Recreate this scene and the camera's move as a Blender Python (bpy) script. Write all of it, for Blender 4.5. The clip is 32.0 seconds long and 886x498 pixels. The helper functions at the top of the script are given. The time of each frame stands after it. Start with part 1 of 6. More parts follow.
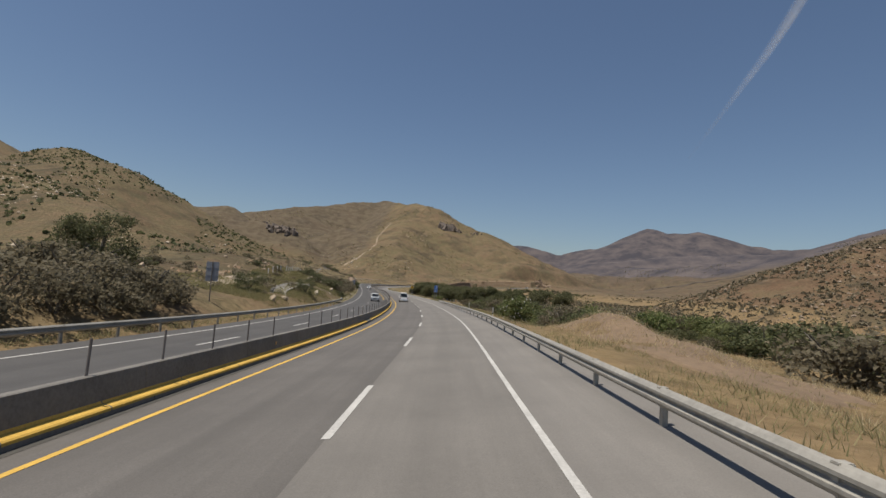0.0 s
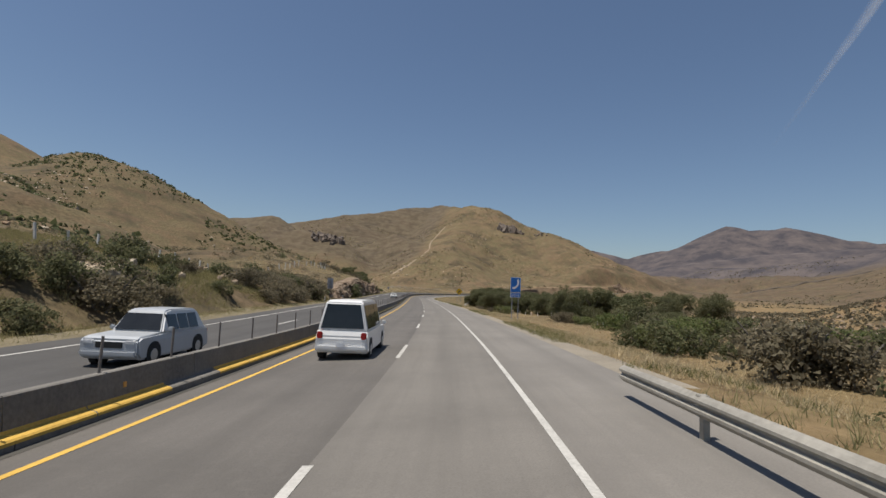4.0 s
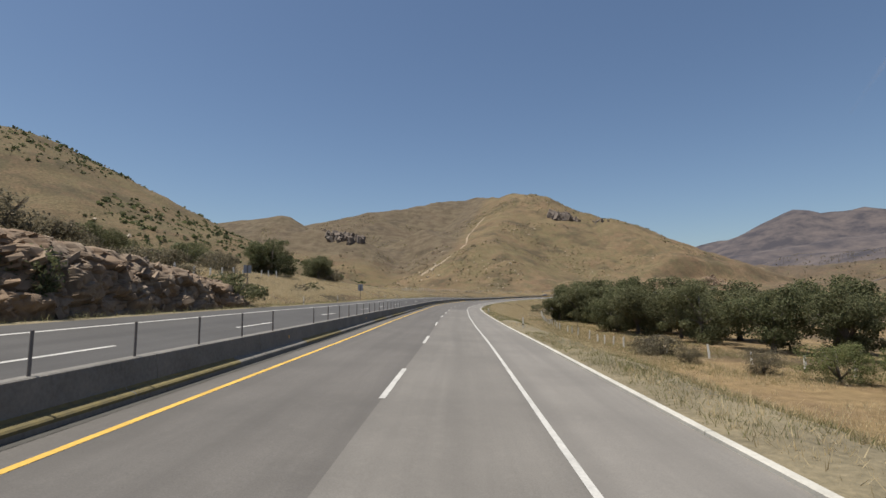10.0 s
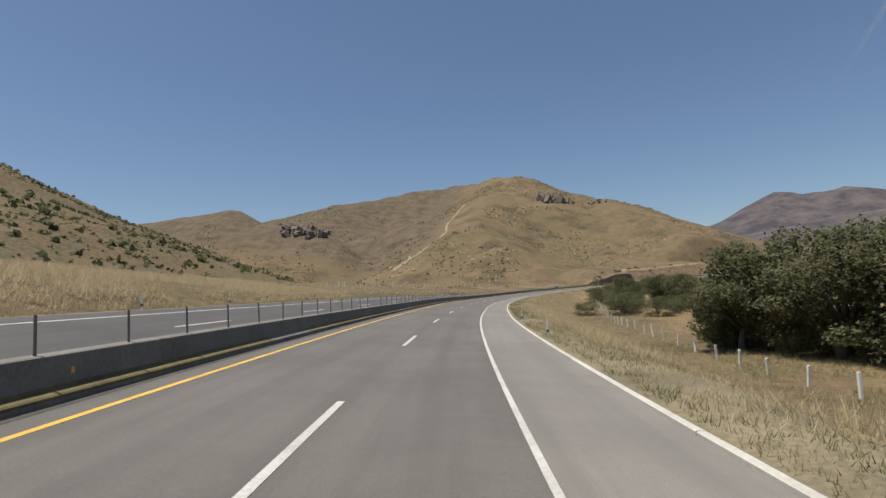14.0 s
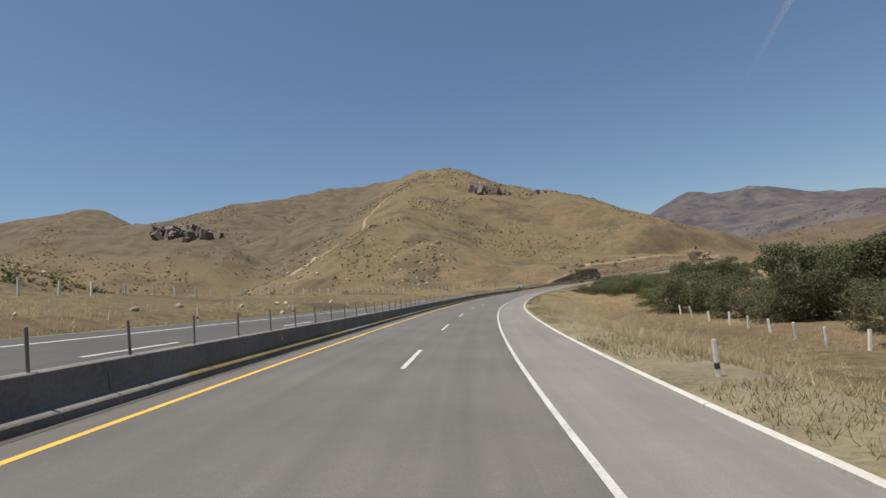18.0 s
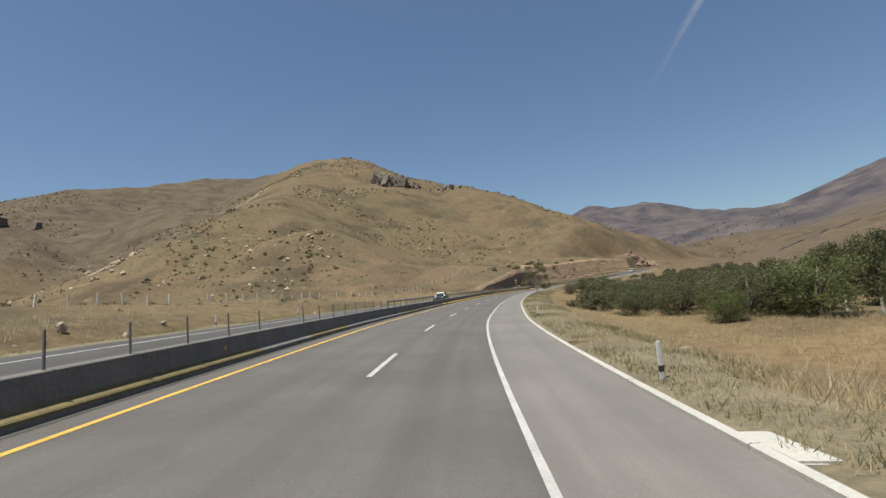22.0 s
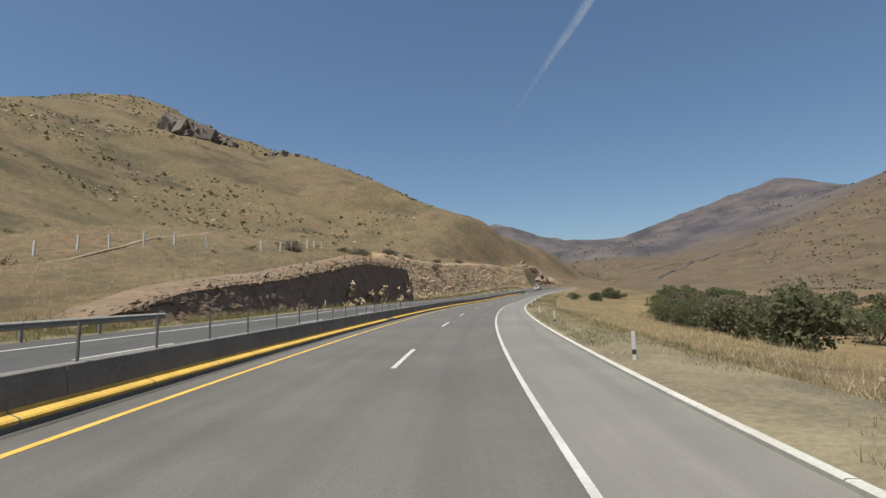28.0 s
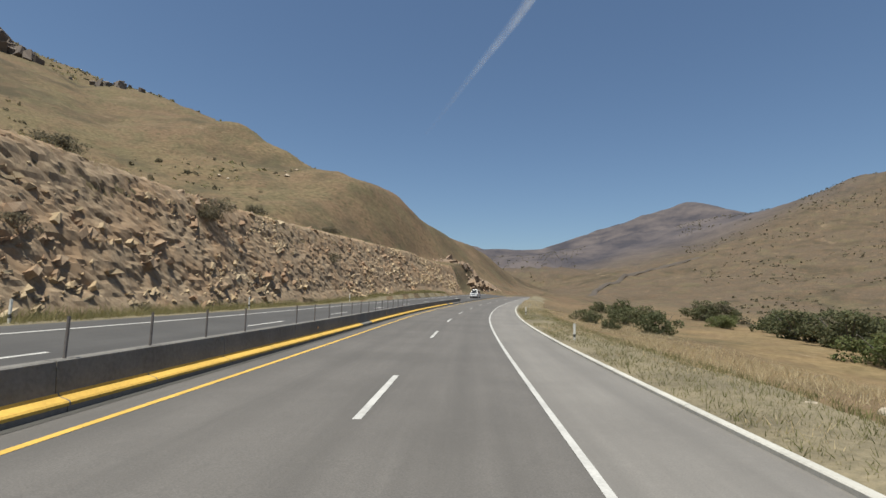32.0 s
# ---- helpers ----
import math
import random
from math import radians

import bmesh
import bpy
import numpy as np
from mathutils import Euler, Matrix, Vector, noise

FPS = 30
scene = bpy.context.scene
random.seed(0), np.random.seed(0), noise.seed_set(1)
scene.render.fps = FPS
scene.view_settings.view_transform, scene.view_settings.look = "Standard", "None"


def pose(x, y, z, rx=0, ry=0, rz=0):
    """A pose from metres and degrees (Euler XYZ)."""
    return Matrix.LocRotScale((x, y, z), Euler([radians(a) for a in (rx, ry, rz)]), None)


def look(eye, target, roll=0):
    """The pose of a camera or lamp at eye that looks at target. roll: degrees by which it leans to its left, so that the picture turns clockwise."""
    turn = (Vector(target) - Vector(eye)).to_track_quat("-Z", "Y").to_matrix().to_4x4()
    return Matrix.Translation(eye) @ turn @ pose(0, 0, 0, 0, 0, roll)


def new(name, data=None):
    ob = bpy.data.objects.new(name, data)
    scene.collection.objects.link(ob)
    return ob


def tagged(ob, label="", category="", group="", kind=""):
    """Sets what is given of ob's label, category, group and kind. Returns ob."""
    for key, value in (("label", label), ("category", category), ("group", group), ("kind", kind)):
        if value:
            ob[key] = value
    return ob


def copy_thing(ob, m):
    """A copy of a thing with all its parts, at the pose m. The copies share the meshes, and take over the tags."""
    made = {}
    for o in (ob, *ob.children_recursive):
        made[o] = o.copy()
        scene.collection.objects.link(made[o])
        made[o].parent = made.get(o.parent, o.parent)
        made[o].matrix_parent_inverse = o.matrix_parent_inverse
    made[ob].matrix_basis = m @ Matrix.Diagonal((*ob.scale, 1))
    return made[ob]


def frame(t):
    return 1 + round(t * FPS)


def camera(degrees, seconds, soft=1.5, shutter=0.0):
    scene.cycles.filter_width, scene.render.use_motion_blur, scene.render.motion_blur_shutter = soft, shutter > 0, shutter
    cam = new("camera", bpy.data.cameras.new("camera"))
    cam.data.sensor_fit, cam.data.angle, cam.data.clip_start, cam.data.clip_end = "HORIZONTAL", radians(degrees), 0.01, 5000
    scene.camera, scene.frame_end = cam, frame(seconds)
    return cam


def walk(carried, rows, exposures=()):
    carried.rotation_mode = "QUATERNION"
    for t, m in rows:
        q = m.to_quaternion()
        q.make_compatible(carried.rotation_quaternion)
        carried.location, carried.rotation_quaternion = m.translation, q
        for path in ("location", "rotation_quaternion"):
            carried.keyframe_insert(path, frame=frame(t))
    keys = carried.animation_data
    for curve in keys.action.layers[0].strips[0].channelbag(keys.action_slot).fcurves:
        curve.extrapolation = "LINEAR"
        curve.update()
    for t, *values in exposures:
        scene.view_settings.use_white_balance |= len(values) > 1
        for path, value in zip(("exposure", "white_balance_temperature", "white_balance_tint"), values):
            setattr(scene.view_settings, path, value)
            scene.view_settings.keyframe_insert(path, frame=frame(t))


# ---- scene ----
cam = camera(81.5, 32.0)
# seconds, x, y, z, yaw, pitch, roll of the eye
ROWS = [
    (0.0, 0.00, 0.00, 2.94, -0.01, 4.07, -3.85),
    (0.5, 0.21, 12.50, 2.66, 0.56, 4.13, -4.06),
    (1.0, 0.30, 24.99, 2.39, 1.28, 4.01, -4.37),
    (1.5, 0.22, 37.48, 2.14, 2.26, 4.34, -4.26),
    (2.0, -0.07, 49.95, 1.91, 3.22, 4.20, -4.32),
    (2.5, -0.56, 62.41, 1.70, 4.07, 4.62, -4.05),
    (3.0, -1.24, 74.89, 1.53, 5.03, 4.50, -4.10),
    (3.5, -2.08, 87.40, 1.29, 5.76, 4.74, -3.08),
    (5.5, -7.09, 138.11, 0.90, 8.62, 4.97, -1.44),
    (6.0, -8.81, 150.88, 0.81, 9.44, 5.24, -2.15),
    (6.5, -10.63, 163.67, 0.75, 10.15, 5.10, -1.62),
    (7.0, -12.57, 176.32, 0.72, 10.57, 5.04, -1.15),
    (7.5, -14.62, 188.78, 0.66, 11.00, 4.98, -0.78),
    (8.0, -16.75, 201.09, 0.66, 11.12, 5.00, -0.41),
    (8.5, -18.88, 213.44, 0.64, 11.13, 5.25, -0.36),
    (9.0, -21.00, 225.81, 0.64, 11.02, 4.90, 0.61),
    (9.5, -23.13, 238.21, 0.64, 11.08, 4.81, 0.02),
    (10.0, -25.27, 250.63, 0.64, 11.06, 5.30, 0.26),
    (10.5, -27.42, 263.07, 0.61, 10.93, 4.66, 1.48),
    (11.0, -29.54, 275.57, 0.52, 10.72, 4.96, 2.40),
    (11.5, -31.64, 288.12, 0.47, 10.72, 5.23, 2.30),
    (12.0, -33.70, 300.68, 0.41, 10.38, 5.23, 2.57),
    (12.5, -35.67, 313.17, 0.37, 10.20, 4.70, 2.98),
    (13.0, -37.54, 325.52, 0.30, 9.87, 5.10, 3.40),
    (13.5, -39.35, 337.84, 0.28, 9.75, 5.13, 2.47),
    (14.0, -41.06, 350.25, 0.28, 9.00, 5.11, 2.80),
    (14.5, -42.64, 362.73, 0.22, 8.44, 5.31, 3.53),
    (16.5, -47.23, 412.96, 0.29, 5.70, 5.40, 4.40),
    (17.0, -47.94, 424.98, 0.26, 4.24, 5.23, 4.02),
    (17.5, -48.39, 436.91, 0.29, 2.43, 5.49, 5.22),
    (18.0, -48.48, 448.80, 0.37, 1.01, 5.40, 5.19),
    (18.5, -48.24, 460.62, 0.44, -0.39, 5.14, 5.22),
    (19.0, -47.68, 472.36, 0.49, -1.73, 5.08, 4.74),
    (19.5, -46.87, 483.97, 0.53, -3.36, 5.02, 4.51),
    (20.0, -45.73, 495.52, 0.64, -4.87, 5.07, 5.06),
    (20.5, -44.29, 507.03, 0.71, -6.37, 5.36, 5.27),
    (21.0, -42.60, 518.46, 0.79, -7.53, 5.27, 4.97),
    (21.5, -40.73, 529.77, 0.87, -8.35, 5.31, 4.98),
    (22.0, -38.71, 540.94, 0.95, -9.34, 5.55, 5.01),
    (22.5, -36.54, 551.97, 1.04, -10.23, 5.78, 4.98),
    (23.0, -34.22, 562.87, 1.15, -11.26, 5.81, 4.77),
    (23.5, -31.71, 573.71, 1.28, -12.41, 5.83, 4.58),
    (24.0, -28.98, 584.53, 1.38, -13.83, 6.00, 3.63),
    (24.5, -25.97, 595.34, 1.48, -15.85, 6.06, 3.09),
    (26.5, -11.49, 638.85, 2.34, -21.95, 5.94, 2.49),
    (27.0, -6.79, 649.21, 2.48, -23.52, 6.02, 2.51),
    (27.5, -1.79, 659.47, 2.67, -24.82, 6.08, 1.12),
    (28.0, 3.44, 669.66, 2.89, -26.20, 5.97, 1.22),
    (28.5, 8.91, 679.70, 3.07, -27.78, 6.10, 1.06),
    (29.0, 14.65, 689.57, 3.24, -28.97, 6.13, -0.01),
    (29.5, 20.65, 699.30, 3.48, -30.17, 6.25, 0.60),
    (30.0, 26.84, 708.91, 3.69, -31.32, 6.27, 0.34),
    (30.5, 33.14, 718.35, 3.88, -32.32, 6.39, 0.82),
    (31.0, 39.49, 727.58, 4.04, -33.33, 6.56, 0.28),
    (31.5, 45.88, 736.61, 4.23, -34.38, 6.58, -0.15),
    (32.0, 52.42, 745.53, 4.56, -35.61, 6.59, -1.52),
]
walk(cam, [(t, pose(x, y, z, 90 + pitch, roll, yaw)) for t, x, y, z, yaw, pitch, roll in ROWS],
     exposures=[(0, 0.15, 6550, 10), (3, 0.22, 6550, 10), (8, 0.4, 6500, 9), (14, 0.44, 6500, 9), (20, 0.48, 6450, 7.5), (32, 0.48, 6350, 5.5)])

# world and sun
SUN_AZ, SUN_EL = radians(204), radians(74)   # azimuth counted from +x towards +y
world = bpy.data.worlds.new("world")
scene.world = world
world.use_nodes = True
wn = world.node_tree.nodes
sky = wn.new("ShaderNodeTexSky")
sky.sky_type, sky.sun_disc = "NISHITA", False
sky.sun_elevation, sky.sun_rotation = SUN_EL, math.pi / 2 - SUN_AZ
sky.altitude, sky.air_density, sky.dust_density, sky.ozone_density = 300, 1.0, 0.9, 2.6
wn["Background"].inputs["Strength"].default_value = 0.07
world.node_tree.links.new(sky.outputs["Color"], wn["Background"].inputs["Color"])
sun_data = bpy.data.lights.new("sun", "SUN")
sun_data.energy, sun_data.angle, sun_data.color = 4.5, radians(0.55), (1.0, 0.94, 0.85)
sun = new("sun", sun_data)
sun.matrix_world = look((math.cos(SUN_AZ) * math.cos(SUN_EL) * 50, math.sin(SUN_AZ) * math.cos(SUN_EL) * 50, math.sin(SUN_EL) * 50), (0, 0, 0))

# ---------- materials ----------
def material(name, rough=0.8, metal=0.0):
    m = bpy.data.materials.new(name)
    m.use_nodes = True
    b = m.node_tree.nodes["Principled BSDF"]
    b.inputs["Roughness"].default_value, b.inputs["Metallic"].default_value = rough, metal
    return m, m.node_tree, b


def node(nt, kind, **kw):
    n = nt.nodes.new(kind)
    for key, v in kw.items():
        n.inputs[key.replace("_", " ")].default_value = v
    return n


def noise_tex(nt, scale, detail=6.0, rough=0.6, stretch=None):
    """A noise over the world's metres (the objects stand unscaled)."""
    geo = nt.nodes.new("ShaderNodeNewGeometry")
    vec = geo.outputs["Position"]
    if stretch:
        mp = nt.nodes.new("ShaderNodeMapping")
        mp.inputs["Scale"].default_value = stretch
        nt.links.new(vec, mp.inputs["Vector"])
        vec = mp.outputs["Vector"]
    n = node(nt, "ShaderNodeTexNoise", Scale=scale, Detail=detail, Roughness=rough)
    nt.links.new(vec, n.inputs["Vector"])
    return n.outputs["Fac"]


def ramp(nt, fac, stops):
    r = nt.nodes.new("ShaderNodeValToRGB")
    r.color_ramp.elements[0].position, r.color_ramp.elements[0].color = stops[0][0], (*stops[0][1], 1)
    r.color_ramp.elements[1].position, r.color_ramp.elements[1].color = stops[-1][0], (*stops[-1][1], 1)
    for p, c in stops[1:-1]:
        r.color_ramp.elements.new(p).color = (*c, 1)
    nt.links.new(fac, r.inputs["Fac"])
    return r.outputs["Color"]


def mix(nt, fac, a, b, mode="MIX"):
    n = nt.nodes.new("ShaderNodeMix")
    n.data_type, n.blend_type = "RGBA", mode
    for sock, v in ((0, fac), (6, a), (7, b)):
        if isinstance(v, (int, float)):
            n.inputs[sock].default_value = v
        elif isinstance(v, tuple):
            n.inputs[sock].default_value = (*v, 1)
        else:
            nt.links.new(v, n.inputs[sock])
    return n.outputs[2]


def bump(nt, b, height, strength, dist):
    n = node(nt, "ShaderNodeBump", Strength=strength, Distance=dist)
    nt.links.new(height, n.inputs["Height"])
    nt.links.new(n.outputs["Normal"], b.inputs["Normal"])


def rough_mat(name, dark, light, fine=30.0, broad=0.5, rough=0.85, bumped=0.3, depth=0.01, metal=0.0, vary=0.35):
    """Two scales of tone between dark and light, with a fine relief."""
    m, nt, b = material(name, rough, metal)
    f1, f2 = noise_tex(nt, fine, 5), noise_tex(nt, broad, 4)
    c = mix(nt, ramp(nt, f1, [(0.3, (0, 0, 0)), (0.7, (1, 1, 1))]), dark, light)
    c2 = mix(nt, ramp(nt, f2, [(0.35, (0, 0, 0)), (0.65, (1, 1, 1))]), tuple(v * (1 - vary) for v in light), light)
    nt.links.new(mix(nt, 0.5, c, c2), b.inputs["Base Color"])
    bump(nt, b, f1, bumped, depth)
    return m


def ground_material():
    """Dry hillside: straw, bare brown earth, pale stony patches, olive scrub; the far mountains tinted grey-purple as
    painted haze.
    """
    m, nt, b = material("dry_ground", 0.95)
    big, mid, fine = noise_tex(nt, 0.014, 6, 0.62), noise_tex(nt, 0.08, 7, 0.68), noise_tex(nt, 0.9, 8, 0.75)
    grain = ramp(nt, fine, [(0.33, (0, 0, 0)), (0.67, (1, 1, 1))])
    straw = mix(nt, grain, (0.125, 0.087, 0.049), (0.25, 0.182, 0.105))
    earth = mix(nt, grain, (0.098, 0.065, 0.04), (0.2, 0.138, 0.085))
    olive = mix(nt, grain, (0.058, 0.05, 0.029), (0.142, 0.12, 0.068))
    red = mix(nt, grain, (0.06, 0.036, 0.022), (0.16, 0.095, 0.058))
    c = mix(nt, ramp(nt, big, [(0.40, (0, 0, 0)), (0.56, (1, 1, 1))]), straw, earth)
    c = mix(nt, ramp(nt, mid, [(0.46, (0, 0, 0)), (0.60, (0.9, 0.9, 0.9))]), c, olive)
    geo = nt.nodes.new("ShaderNodeNewGeometry")
    sep = nt.nodes.new("ShaderNodeSeparateXYZ")
    nt.links.new(geo.outputs["Position"], sep.inputs[0])

    def span(value, lo, hi):
        n = nt.nodes.new("ShaderNodeMapRange")
        n.inputs["From Min"].default_value, n.inputs["From Max"].default_value = lo, hi
        nt.links.new(value, n.inputs["Value"])
        return n.outputs["Result"]

    def calc(op, p, q):
        n = nt.nodes.new("ShaderNodeMath")
        n.operation = op
        for i, v in enumerate((p, q)):
            if isinstance(v, float):
                n.inputs[i].default_value = v
            else:
                nt.links.new(v, n.inputs[i])
        return n.outputs[0]

    east = calc("MULTIPLY", span(sep.outputs["X"], 70, 150), span(sep.outputs["Y"], 680, 520))
    c = mix(nt, calc("MULTIPLY", east, 0.8), c, red)
    flat = span(calc("ADD", sep.outputs["Z"], calc("MULTIPLY", mid, 10.0)), 11.0, 6.0)
    field = mix(nt, grain, (0.15, 0.104, 0.05), (0.3, 0.215, 0.11))
    slope = mix(nt, grain, (0.062, 0.048, 0.034), (0.14, 0.106, 0.072))
    grassy = mix(nt, grain, (0.05, 0.042, 0.024), (0.155, 0.124, 0.068))
    c = mix(nt, calc("MULTIPLY", calc("MULTIPLY", span(sep.outputs["X"], 170, 320), span(sep.outputs["Y"], 640, 720)), 0.95), c, slope)
    c = mix(nt, calc("MULTIPLY", span(sep.outputs["X"], 300, 470), 0.75), c, slope)
    west = calc("MULTIPLY", span(sep.outputs["X"], -14, -24), span(sep.outputs["Y"], 640, 540))
    c = mix(nt, calc("MULTIPLY", west, 0.75), c, grassy)
    face = calc("MULTIPLY", span(sep.outputs["Y"], 600, 690), span(sep.outputs["X"], 150, 60))
    c = mix(nt, calc("MULTIPLY", face, ramp(nt, noise_tex(nt, 0.012, 5, 0.6), [(0.4, (0.05, 0.05, 0.05)), (0.6, (0.8, 0.8, 0.8))])), c, mix(nt, grain, (0.066, 0.058, 0.03), (0.175, 0.143, 0.076)))
    spur = calc("MULTIPLY", span(sep.outputs["X"], -126, -148), span(sep.outputs["Y"], 840, 885))
    brush = mix(nt, ramp(nt, mid, [(0.4, (0, 0, 0)), (0.6, (1, 1, 1))]), (0.06, 0.048, 0.036), (0.125, 0.1, 0.07))
    flat = calc("MULTIPLY", flat, calc("SUBTRACT", 1.0, west))
    c = mix(nt, calc("MULTIPLY", flat, 0.8), c, field)
    c = mix(nt, ramp(nt, noise_tex(nt, 0.03, 5, 0.6), [(0.5, (0, 0, 0)), (0.63, (0.8, 0.8, 0.8))]), c, (0.06, 0.05, 0.032))
    c = mix(nt, ramp(nt, noise_tex(nt, 0.055, 9, 0.78), [(0.59, (0, 0, 0)), (0.69, (0.75, 0.75, 0.75))]), c, (0.33, 0.265, 0.175))
    c = mix(nt, ramp(nt, noise_tex(nt, 0.45, 6, 0.8), [(0.64, (0, 0, 0)), (0.72, (0.7, 0.7, 0.7))]), c, (0.34, 0.285, 0.21))
    c = mix(nt, ramp(nt, noise_tex(nt, 0.042, 7, 0.7), [(0.50, (0, 0, 0)), (0.62, (0.4, 0.4, 0.4))]), c, mix(nt, grain, (0.095, 0.082, 0.043), (0.2, 0.168, 0.092)))
    c = mix(nt, ramp(nt, noise_tex(nt, 0.11, 6, 0.72), [(0.46, (0, 0, 0)), (0.60, (0.5, 0.5, 0.5))]), c, mix(nt, grain, (0.093, 0.06, 0.037), (0.195, 0.13, 0.08)))
    # clumps of brush and tufts a metre or two across, bare spots between them
    clump = node(nt, "ShaderNodeTexVoronoi", Scale=0.42)
    nt.links.new(geo.outputs["Position"], clump.inputs["Vector"])
    near_clump = calc("ADD", clump.outputs["Distance"], calc("MULTIPLY", fine, 0.7))
    patchy = ramp(nt, noise_tex(nt, 0.05, 4, 0.6), [(0.38, (0.15, 0.15, 0.15)), (0.6, (0.9, 0.9, 0.9))])
    dots = mix(nt, patchy, (0, 0, 0), ramp(nt, near_clump, [(0.52, (0.85, 0.85, 0.85)), (0.72, (0, 0, 0))]))
    dots = mix(nt, flat, dots, (0, 0, 0))
    c = mix(nt, dots, c, mix(nt, grain, (0.045, 0.04, 0.022), (0.11, 0.096, 0.05)))
    c = mix(nt, calc("MULTIPLY", spur, 0.72), c, brush)
    # aerial haze put into the base colour: distant ground turns mottled grey-purple
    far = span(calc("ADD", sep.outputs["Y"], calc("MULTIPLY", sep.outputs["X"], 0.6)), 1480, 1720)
    hazed = mix(nt, ramp(nt, noise_tex(nt, 0.01, 9, 0.72), [(0.40, (0, 0, 0)), (0.62, (1, 1, 1))]), (0.05, 0.047, 0.055), (0.115, 0.097, 0.093))
    hazed = mix(nt, ramp(nt, noise_tex(nt, 0.022, 9, 0.8), [(0.62, (0, 0, 0)), (0.7, (0.6, 0.6, 0.6))]), hazed, (0.2, 0.17, 0.15))
    c = mix(nt, far, c, hazed)
    nt.links.new(c, b.inputs["Base Color"])
    b.inputs["Specular IOR Level"].default_value = 0.15
    bump(nt, b, fine, 0.7, 0.35)
    return m


def asphalt_material(name, dark, light):
    """Asphalt with grit, wheel paths and streaks that run along the lanes."""
    m, nt, b = material(name, 0.86)
    fine, broad, grit = noise_tex(nt, 40, 6), noise_tex(nt, 0.25, 5), noise_tex(nt, 4, 6, 0.7)
    c = mix(nt, ramp(nt, fine, [(0.3, (0, 0, 0)), (0.7, (1, 1, 1))]), dark, light)
    c = mix(nt, ramp(nt, broad, [(0.4, (0, 0, 0)), (0.62, (0.45, 0.45, 0.45))]), c, tuple(v * 0.8 for v in dark))
    c = mix(nt, ramp(nt, grit, [(0.5, (0, 0, 0)), (0.72, (0.4, 0.4, 0.4))]), c, light)
    uv = nt.nodes.new("ShaderNodeCombineXYZ")
    for i, (key, scale) in enumerate((("across", 1.0), ("along", 0.035))):
        at = nt.nodes.new("ShaderNodeAttribute")
        at.attribute_name = key
        mul = nt.nodes.new("ShaderNodeMath")
        mul.operation = "MULTIPLY"
        mul.inputs[1].default_value = scale
        nt.links.new(at.outputs["Fac"], mul.inputs[0])
        nt.links.new(mul.outputs[0], uv.inputs[i])
        if i == 0:
            wave = nt.nodes.new("ShaderNodeMath")
            wave.operation = "SINE"
            freq = nt.nodes.new("ShaderNodeMath")
            freq.operation = "MULTIPLY_ADD"
            freq.inputs[1].default_value, freq.inputs[2].default_value = 3.5, 2.2
            nt.links.new(at.outputs["Fac"], freq.inputs[0])
            nt.links.new(freq.outputs[0], wave.inputs[0])
    streak = node(nt, "ShaderNodeTexNoise", Scale=1.6, Detail=6.0, Roughness=0.7)
    nt.links.new(uv.outputs[0], streak.inputs["Vector"])
    c = mix(nt, ramp(nt, streak.outputs["Fac"], [(0.42, (0, 0, 0)), (0.66, (0.32, 0.32, 0.32))]), c, tuple(v * 0.72 for v in dark))
    c = mix(nt, ramp(nt, wave.outputs[0], [(0.2, (0, 0, 0)), (1.0, (0.22, 0.22, 0.22))]), c, tuple(v * 0.7 for v in dark))
    nt.links.new(c, b.inputs["Base Color"])
    bump(nt, b, fine, 0.35, 0.006)
    return m


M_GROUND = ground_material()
M_ASPHALT = asphalt_material("asphalt", (0.09, 0.082, 0.073), (0.145, 0.133, 0.119))
M_FARLANE = asphalt_material("dark_asphalt", (0.055, 0.052, 0.049), (0.09, 0.085, 0.08))
M_LANE = asphalt_material("worn_asphalt", (0.13, 0.12, 0.106), (0.193, 0.178, 0.157))
M_SHOULDER = asphalt_material("pale_asphalt", (0.153, 0.141, 0.126), (0.219, 0.203, 0.18))
M_WHITE = rough_mat("white_road_paint", (0.27, 0.26, 0.24), (0.52, 0.505, 0.47), 18, 1.2)
M_YELLOW = rough_mat("yellow_road_paint", (0.42, 0.24, 0.04), (0.66, 0.42, 0.08), 18, 1.2)
M_CONCRETE = rough_mat("barrier_concrete", (0.095, 0.088, 0.077), (0.205, 0.19, 0.168), 12, 0.7, vary=0.45)
M_CURB = rough_mat("pale_concrete", (0.34, 0.32, 0.28), (0.52, 0.5, 0.44), 14, 0.8)
M_STEEL = rough_mat("galvanised_steel", (0.38, 0.39, 0.4), (0.6, 0.61, 0.62), 9, 0.6, 0.45, 0.05, 0.002, 0.85)
M_RUST = rough_mat("rusty_post", (0.1, 0.088, 0.08), (0.2, 0.175, 0.155), 20, 2, 0.8)
M_POST = rough_mat("whitewashed_post", (0.55, 0.53, 0.48), (0.78, 0.76, 0.7), 15, 2)

